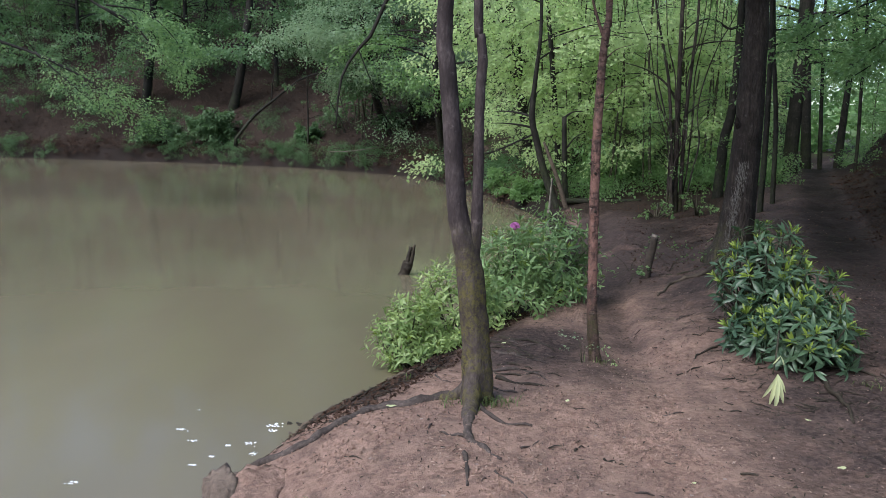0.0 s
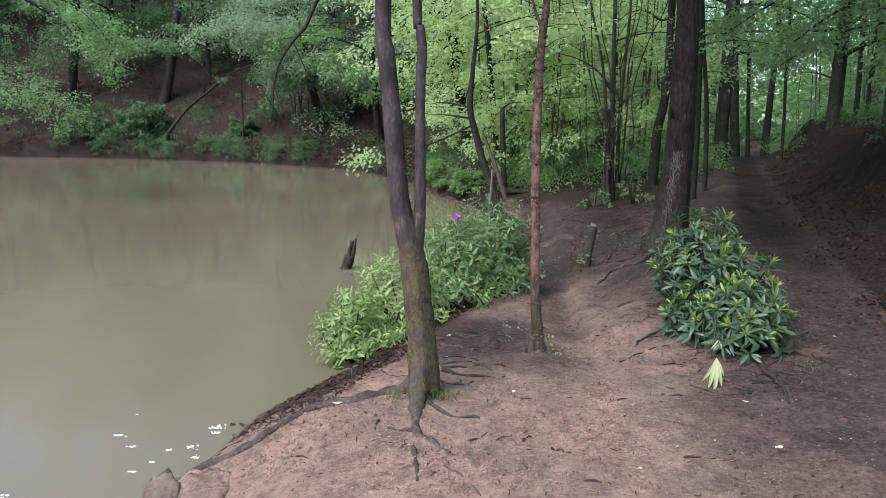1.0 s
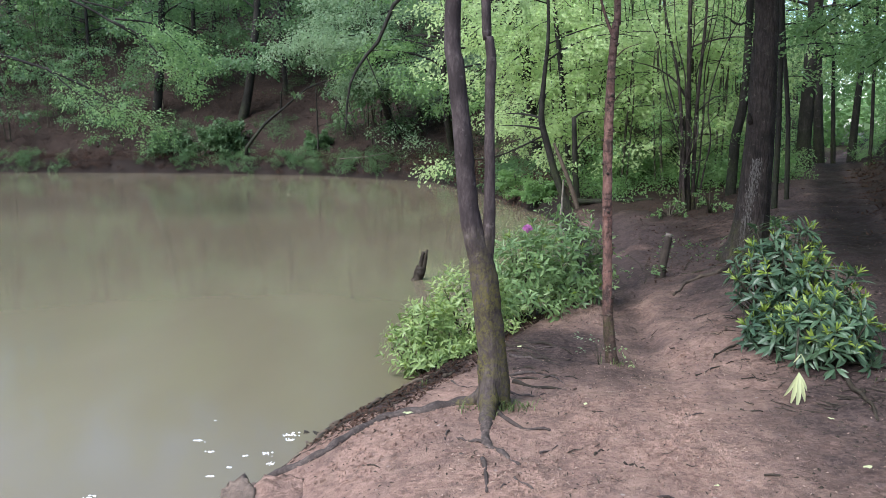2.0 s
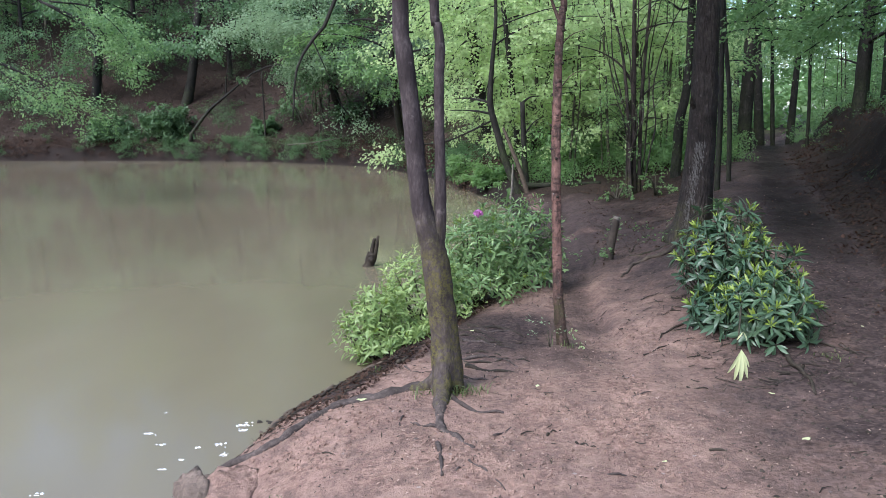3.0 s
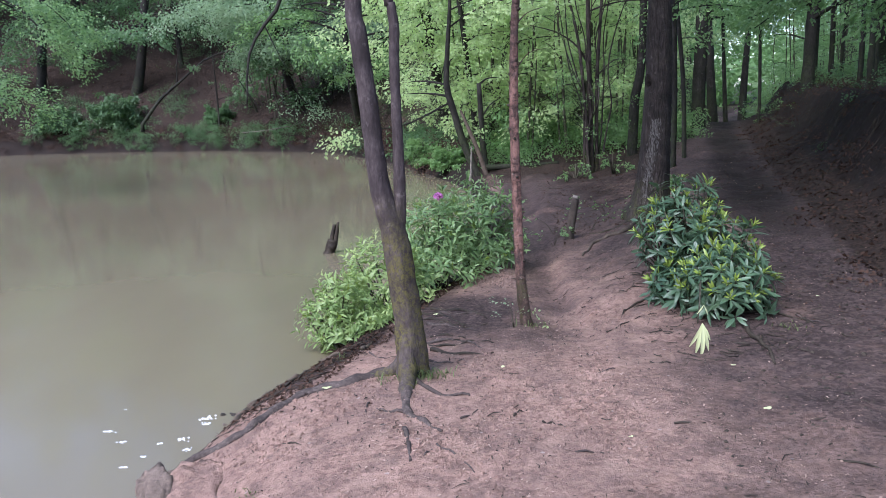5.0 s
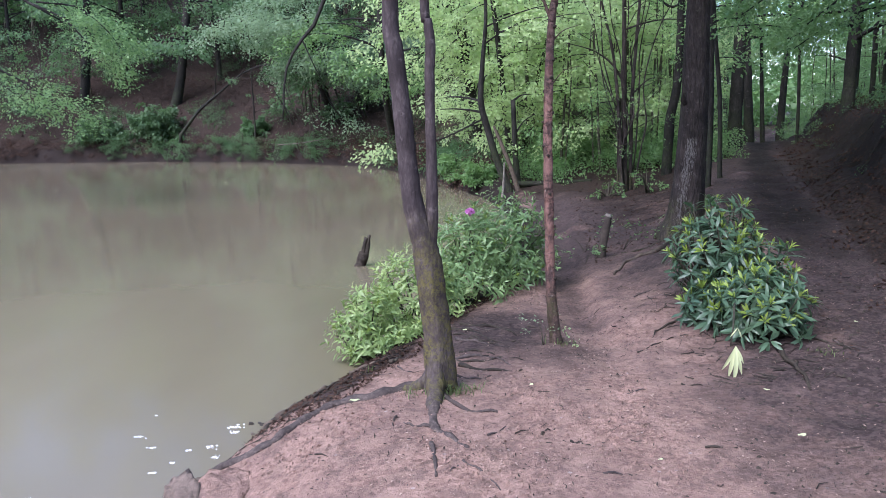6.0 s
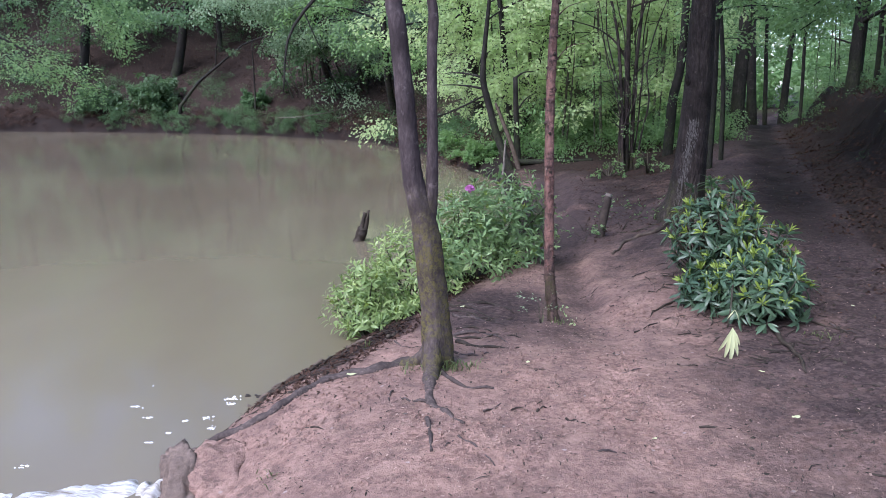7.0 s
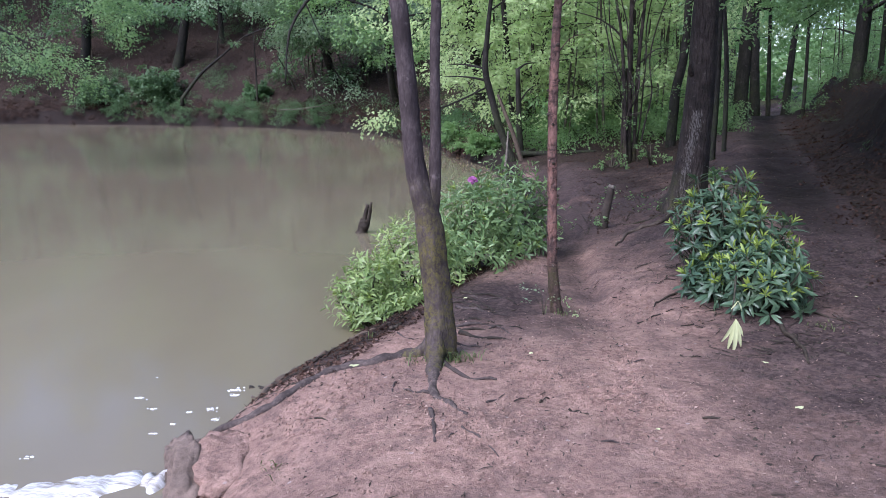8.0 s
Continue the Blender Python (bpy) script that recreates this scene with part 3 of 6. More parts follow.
def tree(name, stems, height, limbs, bark, leaf_mat, leaf, label, group="", seed=1, sides=9, density=4.0, size=0.9, lump=0.10, foot=0.35, extra=(), split=True, corners=4):
    """A tree with one or more stems (rows x, y, z, radius), limbs (count, from, to, length, azimuth range) and a leafy crown."""
    r = np.random.default_rng(seed)
    x0, y0, z0, _ = stems[0][0]
    ob = thing(name, (x0, y0, z0), label, "tree", group)
    move = lambda s: [(x - x0, y - y0, z - z0, q) for x, y, z, q in s]  # noqa: E731
    sprays, wood = [], Shape()

    def bough(line, rad, sides, rough_by=0.0):
        sh = Shape() if split else wood
        sh.tube(line, rad, sides, rough_by)
        if split:
            put("limb", sh.mesh("limb", bark), ob)

    grown = [lift(move(s), height * (1.0 if k == 0 else 0.9), r) if height else move(s) for k, s in enumerate(stems)]
    for k, s in enumerate(grown):
        sh = Shape()
        n = 5 * (len(s) - 1)
        pts, rad = curve_through([q[:3] for q in s], n), lerp_list([q[3] for q in s], n)
        if s[0][2] < 0.3:
            pts, rad = [pts[0] - Vector((0, 0, foot)), *pts], [rad[0] * 1.15, *rad]
        sh.tube(pts, rad, sides, lump, True, seed + k, 0.12)
        put("trunk", sh.mesh("trunk", bark), ob)
    for count, lo, hi, length, a0, a1 in limbs:
        for k in range(count):
            s = grown[k % len(grown)]
            h = lo + (hi - lo) * (k + r.uniform(0, 1)) / count
            p, q = along(s, h)
            line = limb_line(p, radians(r.uniform(a0, a1)), r.uniform(0.05, 0.6), length * r.uniform(0.6, 1.15), r.uniform(0.3, 1.0), r)
            bough(line, lerp_list([min(q * 0.45, 0.06), 0.006], 6), 5)
            clothe(sprays, line, r, density, size)
    for line, r0, dens in extra:
        line = [Vector(p) - Vector((x0, y0, z0)) for p in line]
        line = curve_through(line, 10)
        bough(line, lerp_list([r0, r0 * 0.25], 10), 6, 0.08)
        if dens:
            clothe(sprays, line, r, dens, size, 0.3)
    if wood.v:
        tagged(put("branchwork", wood.mesh("branchwork", bark), ob), kind="stuff")
    if sprays:
        put("crown", leaf_mesh("crown", sprays, leaf, leaf_mat, corners), ob)
    return ob


# ---- the trees by the water ----
# high crowns of these trees are out of view, thickened to shade the right bank
TWIN = [(-0.115, 4.40, -0.07, 0.096), (-0.115, 4.40, 0.06, 0.088), (-0.125, 4.40, 0.25, 0.084), (-0.15, 4.40, 0.49, 0.082), (-0.175, 4.40, 0.72, 0.079), (-0.20, 4.40, 0.86, 0.070), (-0.235, 4.40, 0.98, 0.062),
        (-0.26, 4.40, 1.12, 0.058), (-0.28, 4.40, 1.35, 0.055), (-0.30, 4.40, 1.60, 0.052), (-0.33, 4.40, 1.91, 0.049), (-0.345, 4.40, 2.21, 0.045)]
TWIN_B = [(-0.175, 4.40, 0.66, 0.050), (-0.165, 4.40, 0.82, 0.046), (-0.145, 4.40, 0.98, 0.036), (-0.14, 4.40, 1.19, 0.032), (-0.14, 4.40, 1.44, 0.029), (-0.14, 4.40, 1.76, 0.029), (-0.13, 4.40, 1.94, 0.028), (-0.145, 4.40, 2.08, 0.026), (-0.16, 4.40, 2.21, 0.026)]
twin = tree("forked_tree", [TWIN, TWIN_B], 9.5, [(30, 4.6, 9.2, 2.7, 0, 360)], M_TWIN, M_LEAF, 0.12, "grey forked tree with mossy foot and bare roots", seed=3, sides=20, lump=0.09, density=4.5, size=1.1)
BIRCH = [(0.71, 5.35, -0.11, 0.0521), (0.69, 5.35, 0.03, 0.0409), (0.66, 5.35, 0.34, 0.0353), (0.65, 5.35, 0.75, 0.0326), (0.64, 5.35, 1.23, 0.0326), (0.64, 5.35, 1.61, 0.0307), (0.65, 5.35, 1.99, 0.0279), (0.67, 5.35, 2.25, 0.0251), (0.68, 5.35, 2.40, 0.0223)]
birch = tree("young_birch", [BIRCH], 8.5, [(20, 4.4, 8.2, 2.2, 0, 360)], M_BIRCH, M_LEAF_BRIGHT, 0.10, "slender young tree with peeling pinkish bark beside the muddy track", seed=5, sides=16, lump=0.17, density=4.5,
             extra=[([(0.665, 5.35, 2.15), (0.60, 5.35, 2.32), (0.55, 5.33, 2.50), (0.5, 5.3, 2.8)], 0.013, 0), ([(0.655, 5.35, 2.02), (0.74, 5.36, 2.10), (0.86, 5.38, 2.14)], 0.006, 0), ([(0.645, 5.35, 1.72), (0.75, 5.37, 1.84), (0.88, 5.4, 1.87)], 0.005, 0)])
r = np.random.default_rng(12)
for k in range(26):
    h = 0.35 + 0.075 * k + r.uniform(0, 0.05)
    p, q = along(BIRCH, h)
    p = p - Vector(BIRCH[0][:3])
    a = r.uniform(0, 6.28)
    o = Vector((math.cos(a), math.sin(a), 0.25)).normalized()
    sh = Shape()
    if k % 3:
        l = r.uniform(0.008, 0.020)
        sh.tube([p + o * q * 0.7, p + o * (q + l * 0.5), p + o * (q + l)], [0.013, 0.010, 0.005], 6, 0.4, True, k)
        put("branch_stub", sh.mesh("branch_stub", M_ROT), birch)
    else:
        t = Vector((-o.y, o.x, 0)).normalized()
        w, l = r.uniform(0.010, 0.016), r.uniform(0.02, 0.05)
        for i in range(5):
            c = p + o * (q * 1.02 + 0.012 * (i / 4) ** 2) + Vector((0, 0, l * (i / 4 - 0.5)))
            sh.v += [c - t * w, c + o * 0.003, c + t * w]
        sh.f = [(3 * i + j, 3 * i + j + 1, 3 * i + j + 4, 3 * i + j + 3) for i in range(4) for j in (0, 1)]
        put("bark_curl", sh.mesh("bark_curl", M_BIRCH), birch, "curl of peeling pinkish bark")
OAK = [(2.53, 8.60, 0.13, 0.27), (2.57, 8.60, 0.36, 0.20), (2.60, 8.60, 0.65, 0.174), (2.62, 8.60, 1.09, 0.158), (2.64, 8.60, 1.65, 0.146), (2.64, 8.60, 2.26, 0.133), (2.64, 8.60, 2.85, 0.120)]
oak = tree("oak_tree", [OAK], 11.0, [(30, 4.0, 10.5, 3.6, 0, 360)], M_OAK, M_LEAF, 0.13, "sturdy dark-barked tree with a pale resin scar near its foot", seed=8, sides=22, lump=0.07, density=5.0, size=1.2,
           extra=[([(2.56, 8.58, 1.62), (2.49, 8.5, 1.66), (2.47, 8.46, 1.74)], 0.05, 0)])

# pale flecks of the scar on the oak's side
scar = Shape()
r = np.random.default_rng(21)
for k in range(760):
    h = r.uniform(0.0, 1.0) ** 0.8
    p, q = along(OAK, h + 0.12)
    a = radians(-108 - 26 * (1 - h) + r.normal(0, 10))
    o = Vector((math.cos(a), math.sin(a), 0))
    t = Vector((-o.y, o.x, 0))
    c = p + o * (q * 1.045 + 0.002) - Vector((2.53, 8.60, 0.13))
    w, l = r.uniform(0.001, 0.0032), r.uniform(0.006, 0.030)
    b = len(scar.v)
    scar.v += [c - t * w, c + t * w * 0.4 - Vector((0, 0, l)), c + t * w, c + o * 0.006 + Vector((0, 0, l))]
    scar.f.append((b, b + 1, b + 2, b + 3))
tagged(put("bark_scar", scar.mesh("bark_scar", M_SCAR, False), oak, "pale flecked resin scar"), kind="stuff")


def root(pts, r0, r1, parent=None, at=(0, 0, 0), name="root", mat=None, lump=0.2, sink=0.3, label="", seed=0):
    """A root or stick lying along the ground through the given plan points."""
    line = curve_through([(x, y, 0) for x, y in pts], 5 * (len(pts) - 1))
    rad = lerp_list([r0, (r0 + r1) / 2, r1], len(line) - 1)
    z = land(np.array([p.x for p in line]), np.array([p.y for p in line])) + np.array([rough(p.x, p.y, 0.4) for p in line])
    sh = Shape()
    o = Vector(at)
    sh.tube([Vector((p.x, p.y, max(h, WATER_Z - 0.02) + q * (1 - 2 * sink) + 0.008 * math.sin(5 * k + seed))) - o for k, (p, h, q) in enumerate(zip(line, z, rad))], rad, 8, lump, True, seed)
    return put(name, sh.mesh(name, mat or M_ROOT), parent, label)


TW = (-0.115, 4.40, -0.07)
sh = Shape()
sh.tube(curve_through([(-0.005, 0.0, 0.42), (-0.02, -0.045, 0.24), (-0.03, -0.10, 0.07), (-0.035, -0.22, 0.0), (-0.03, -0.42, -0.03), (-0.03, -0.58, -0.05)], 20), lerp_list([0.03, 0.052, 0.056, 0.05, 0.036, 0.02], 20), 12, 0.22, True, 4)
put("root", sh.mesh("root", M_TWIN), twin, "bark-covered root running forward from the foot")
sh = Shape()
sh.tube(curve_through([(-0.03, 0.02, 0.22), (-0.075, 0.03, 0.07), (-0.16, 0.06, -0.005), (-0.28, 0.09, -0.03)], 14), lerp_list([0.03, 0.046, 0.042, 0.03], 14), 10, 0.25, True, 6)
put("root", sh.mesh("root", M_TWIN), twin, "bark-covered root at the foot's side")
root([(-0.16, 4.46), (-0.33, 4.49), (-0.49, 4.41), (-0.66, 4.38), (-0.79, 4.32), (-0.91, 4.14), (-1.0, 3.99), (-1.11, 3.92), (-1.36, 3.95)], 0.046, 0.026, twin, TW, seed=1, sink=0.58, lump=0.13, label="long grey root along the water's edge")
root([(-0.14, 4.32), (-0.147, 4.13), (-0.145, 3.85), (-0.06, 3.70), (0.03, 3.54)], 0.045, 0.009, twin, TW, seed=2, sink=0.68, lump=0.3)
root([(-0.152, 3.60), (-0.13, 3.42), (-0.12, 3.24)], 0.014, 0.007, twin, TW, seed=3, sink=0.35)
root([(-0.16, 3.84), (-0.25, 3.86), (-0.31, 3.93)], 0.010, 0.004, twin, TW, seed=4)
for k, pts in enumerate([[(-0.06, 5.03), (0.177, 5.03), (0.352, 4.79)], [(-0.055, 5.98), (0.134, 5.7), (0.268, 5.31)], [(0.02, 6.05), (0.29, 5.80), (0.43, 5.55)], [(-0.02, 5.55), (0.12, 5.42), (0.33, 5.22)], [(0.0, 4.86), (0.2, 4.72), (0.40, 4.70)],
                         [(-0.04, 5.75), (0.10, 5.60), (0.20, 5.36), (0.36, 5.25)], [(0.05, 5.92), (0.18, 5.76), (0.40, 5.66)], [(-0.02, 4.98), (0.16, 4.93), (0.30, 4.97), (0.44, 4.88)], [(0.0, 5.2), (0.14, 5.16), (0.24, 5.05)], [(-0.03, 4.62), (0.10, 4.56), (0.20, 4.60)], [(0.08, 5.5), (0.2, 5.42), (0.42, 5.40)]]):
    root(pts, 0.016 if k < 5 else 0.010, 0.004, twin, TW, mat=M_ROT if k % 3 else M_ROOT, seed=5 + k, sink=0.34, lump=0.35)
root([(-0.10, 4.28), (0.02, 4.05), (0.20, 3.98)], 0.016, 0.006, twin, TW, seed=13, sink=0.3)
OK_AT = (2.53, 8.60, 0.13)
root([(2.40, 8.45), (2.13, 8.0), (1.95, 8.05), (1.76, 7.9), (1.55, 7.45)], 0.032, 0.011, oak, OK_AT, mat=M_GREYWOOD, seed=8, sink=0.22, lump=0.3)
root([(2.35, 8.5), (2.05, 8.4), (1.85, 8.5)], 0.018, 0.008, oak, OK_AT, mat=M_OAK, seed=9, sink=0.5)


def bank_root(x, y, seed):
    """Dark roots bared where the bank has broken away."""
    q = np.random.default_rng(seed)
    ob = thing("bank_root", (x, y, ground_z(x, y)), "dark bare roots hanging out of the eroded bank", "root", "roots in the bank")
    for _ in range(4):
        px, py, pz = q.normal(0, 0.15), q.normal(0, 0.3), 0.0
        line = []
        for k in range(5):
            line.append((px, py, ground_z(x + px, y + py) - ground_z(x, y) + 0.03 + 0.03 * math.sin(2 * k + seed)))
            px, py = px - q.uniform(0.06, 0.16), py + q.normal(0, 0.12)
        sh = Shape()
        r0 = q.uniform(0.005, 0.013)
        sh.tube(curve_through(line, 10), lerp_list([r0, r0 * 0.4], 10), 6, 0.25, True, seed)
        put("root", sh.mesh("root", M_ROT), ob)


for k, y in enumerate((7.4, 8.3, 9.0, 9.9, 10.6, 11.5, 12.4, 13.6, 15.0)):
    bank_root(float(path_x(y)) + 1.75 + 0.15 * math.sin(3 * y), y, 400 + k)


def sticks(rows, label="thin dead stick lying on the clay"):
    for k, pts in enumerate(rows):
        ob = root(pts, 0.0062, 0.0028, name="stick", mat=M_ROT if k % 2 else M_ROOT, lump=0.25, sink=0.25, seed=k)
        tagged(ob, label, "stick", "sticks on the ground")


sticks([[(0.003, 3.40), (0.092, 3.25), (0.16, 3.08)], [(0.53, 3.56), (0.58, 3.545), (0.62, 3.50)], [(0.132, 3.68), (0.228, 3.77)], [(0.40, 3.66), (0.43, 3.72), (0.48, 3.735)], [(-0.35, 4.0), (-0.37, 3.93), (-0.36, 3.87)],
        [(-0.78, 3.70), (-0.66, 3.62)], [(-0.02, 3.34), (-0.06, 3.28)], [(1.2, 5.0), (1.36, 5.12), (1.5, 5.2)], [(2.45, 4.9), (2.52, 4.75), (2.6, 4.68)], [(1.15, 3.45), (1.3, 3.44)], [(0.62, 3.2), (0.75, 3.2)],
        [(1.7, 3.0), (1.85, 2.86)], [(0.95, 4.2), (1.08, 4.28)], [(1.3, 4.35), (1.42, 4.33)], [(-0.42, 5.0), (-0.3, 4.78)], [(-0.62, 4.95), (-0.45, 4.82)], [(1.5, 6.4), (1.75, 6.55), (1.9, 6.5)]])

# broken wood lodged in the bank's edge
for k, (x, y, a, l) in enumerate(((-1.22, 4.60, 20, 0.22), (-1.30, 4.72, -8, 0.16), (-1.12, 4.80, 35, 0.20), (-1.05, 4.95, 10, 0.16), (-0.92, 5.10, 48, 0.18), (-1.18, 4.45, 60, 0.14), (-0.70, 5.35, 25, 0.20), (-0.45, 5.25, 70, 0.16))):
    ca, sa = math.cos(radians(a)) * l / 2, math.sin(radians(a)) * l / 2
    ob = root([(x - ca, y - sa), (x + 0.01, y + 0.015), (x + ca, y + sa)], 0.017, 0.008, name="broken_wood", mat=M_ROT if k % 2 else M_GREYWOOD, lump=0.5, sink=0.2, seed=70 + k)
    tagged(ob, "wet broken piece of wood at the water's edge", "driftwood", "broken wood on the bank")

# tangle of roots at the water's edge
for k, pts in enumerate([[(-1.30, 4.72), (-1.2, 4.62), (-1.02, 4.58)], [(-1.32, 4.75), (-1.22, 4.70), (-1.12, 4.75)], [(-0.95, 4.75), (-0.85, 4.95), (-0.72, 5.0)], [(-0.9, 4.95), (-0.8, 5.1), (-0.7, 5.05)]]):
    root(pts, 0.011, 0.004, twin, TW, mat=M_ROT, seed=20 + k, sink=0.0)


# ---- rhododendrons ----
def rhodo_leaf():
    """One long leaf along +x, folded at its midrib and curving down; length 1."""
    v, f = [], []
    for i, (s, w) in enumerate(((0.0, 0.015), (0.18, 0.06), (0.45, 0.118), (0.72, 0.105), (0.92, 0.045), (1.0, 0.004))):
        z = 0.10 * s - 0.34 * s * s
        v += [(s, -w, z + w * 0.28), (s, 0, z), (s, w, z + w * 0.28)]
        if i:
            a = 3 * i
            f += [(a - 3, a, a + 1, a - 2), (a - 2, a + 1, a + 2, a - 1)]
    return v, f


LEAF_V, LEAF_F = rhodo_leaf()
LEAF_ARR = np.array(LEAF_V)


def whorl_turns(r, n, lift_lo, lift_hi):
    rows = []
    for k in range(n):
        rows.append((2 * math.pi * k / n + r.normal(0, 0.3), r.uniform(lift_lo, lift_hi), r.normal(0, 0.35), r.uniform(0.6, 1.15)))
    return rows


def leaves_joined(name, rows, length, mat):
    v, f = [(0, 0, 0)], []
    for yaw, up, roll, s in rows:
        t = turn_matrix(yaw, up, roll)
        b = len(v)
        drop = rng.uniform(-0.45, 0.05) * length
        v += ((LEAF_ARR * s * length + (0.012, 0, 0)) @ t.T + (0, 0, drop)).tolist()
        f += [tuple(b + i for i in q) for q in LEAF_F]
        f += [(0, b, b + 1), (0, b + 1, b + 2)]
    return mesh_from(name, v, f, mat, True)


def sprig(name, r, length, mat, n, tall, wide=1.2):
    """A leafy shoot along +z with leaves all the way up it."""
    axis = [Vector((0.05 * tall * math.sin(3 * k / n), 0.0, (k / n - 0.35) * tall)) for k in range(n + 1)]
    v, f = [tuple(p) for p in axis], []
    for k in range(n):
        s = k / n
        t = turn_matrix(2.4 * k + r.normal(0, 0.3), 0.05 + 0.95 * s + r.normal(0, 0.22), r.normal(0, 0.35))
        b = len(v)
        v += ((LEAF_ARR * (1, wide, 1) * length * r.uniform(0.65, 1.1) * (1.05 - 0.45 * s)) @ t.T + np.array(axis[k])).tolist()
        f += [tuple(b + i for i in q) for q in LEAF_F] + [(k, b, b + 1), (k, b + 1, b + 2), (k, k + 1, b + 2)]
    return mesh_from(name, v, f, mat, True)


def rhododendron(lobes, base, length, mat, label, seed, single=0, shoots=0.4, group="shrubs by the pond", loose=0.0):
    """An evergreen shrub. lobes: rows of centre, radii, number of leaf whorls. single: how many whorls have leaves as objects of their own."""
    r = np.random.default_rng(seed)
    ob = thing("rhododendron", base, label, "shrub", group)
    b0 = Vector(base)
    kinds = [leaves_joined("leaf_whorl", whorl_turns(r, int(r.integers(8, 12)), -0.25, 1.05), length, mat) for _ in range(6)]
    tops = [leaves_joined("new_shoot", whorl_turns(r, 6, 0.8, 1.35), length * 0.58, M_SHOOT) for _ in range(3)]
    long = [sprig("sprig", r, length, mat, int(r.integers(9, 15)), length * r.uniform(1.2, 2.4)) for _ in range(8)]
    one = mesh_from("leaf", LEAF_V, LEAF_F, mat, True)
    spots = []
    for c, rad, count in lobes:
        for k in range(count):
            # even spread over the dome, with lumps
            u = (k + 0.5) / count
            th, cz = 2.39996 * k + r.normal(0, 0.2), 1 - 1.5 * u
            sz = math.sqrt(max(0, 1 - cz * cz))
            d = Vector((sz * math.cos(th), sz * math.sin(th), cz))
            deep = r.uniform(0.72, 1.12) if r.uniform() < 0.8 else r.uniform(0.4, 0.7)
            if loose:
                deep *= 1 + 0.45 * noise.noise(d * 2.4 + Vector((seed, len(spots) % 2, 0)))
            p = Vector(c) + Vector((d.x * rad[0], d.y * rad[1], d.z * rad[2])) * deep
            low = max(ground_z(p.x, p.y), WATER_Z) + 0.05
            p.z = max(p.z, low)
            spots.append((p, d, c))
    spots.sort(key=lambda s: s[0].y)
    for k, (p, d, c) in enumerate(spots):
        axis = (d + Vector((r.normal(0, 0.8 * loose), r.normal(0, 0.8 * loose), 0.55 + 0.5 * loose))).normalized()
        q = Vector((0, 0, 1)).rotation_difference(axis).to_matrix().to_4x4()
        m = Matrix.Translation(p - b0) @ q @ Matrix.Rotation(r.uniform(0, 6.28), 4, "Z") @ Matrix.Scale(r.uniform(0.8, 1.15), 4)
        if k < single:
            w = new("leaf_whorl")
            w.parent, w.matrix_basis, w.empty_display_size = ob, m, 0.05
            for yaw, up, roll, s in whorl_turns(r, 9, -0.45, 1.1):
                put("leaf", one, w, at=Euler((roll, -up, yaw)).to_matrix().to_4x4() @ Matrix.Translation((0.012, 0, 0)) @ Matrix.Scale(s * length, 4))
        elif r.uniform() < loose:
            put("sprig", long[k % 8], ob, at=m)
        else:
            put("leaf_whorl", kinds[k % 6], ob, at=m)
        if d.z > 0.0 and r.uniform() < shoots:
            put("new_shoot", tops[k % 3], ob, "fresh yellow-green shoot", m @ Matrix.Translation((0, 0, 0.02)))
        if loose and k % 8:
            continue
        foot = Vector((c[0], c[1], ground_z(c[0], c[1]) - 0.03)) - b0 + Vector((r.normal(0, 0.06), r.normal(0, 0.06), 0))
        mid = foot.lerp(p - b0, 0.5) + Vector((0, 0, 0.05)) + d * 0.05
        wood = Shape()
        wood.tube(curve_through([foot, mid, p - b0], 5), lerp_list([0.009, 0.004], 5), 5)
        put("stem", wood.mesh("stem", M_STEM), ob)
    return ob


front_rhodo = rhododendron([((1.96, 5.74, 0.46), (0.31, 0.34, 0.44), 104), ((2.13, 5.46, 0.28), (0.30, 0.30, 0.34), 80), ((2.05, 5.10, 0.18), (0.29, 0.30, 0.29), 100), ((1.84, 5.42, 0.16), (0.22, 0.28, 0.15), 60)], (2.0, 5.4, 0.05), 0.112, M_RHODO, "compact dark-green rhododendron with fresh pale shoots on the clay mound", 11, single=34, shoots=0.6, group="rhododendrons")
rhododendron([((-0.71, 6.1, -0.14), (0.29, 0.32, 0.28), 125), ((-0.38, 6.55, -0.02), (0.38, 0.38, 0.38), 160), ((-0.54, 6.02, -0.28), (0.36, 0.30, 0.16), 90)], (-0.5, 6.4, -0.2), 0.088, M_RHODO_PALE, "light-green leafy shrub leaning over the pond's edge", 12, shoots=0.12, loose=0.75, group="rhododendrons")
back_rhodo = rhododendron([((0.10, 7.25, 0.20), (0.42, 0.42, 0.42), 120), ((0.50, 7.75, 0.24), (0.46, 0.46, 0.44), 130), ((0.10, 6.95, 0.0), (0.42, 0.30, 0.18), 70), ((0.62, 7.42, 0.02), (0.34, 0.26, 0.18), 50)], (0.3, 7.5, -0.1), 0.104, M_RHODO_MID, "dense green rhododendron with one pink bloom beside the track", 13, shoots=0.14, loose=0.6, group="rhododendrons")

# tall leafy shoots standing out of the shrub
r = np.random.default_rng(30)
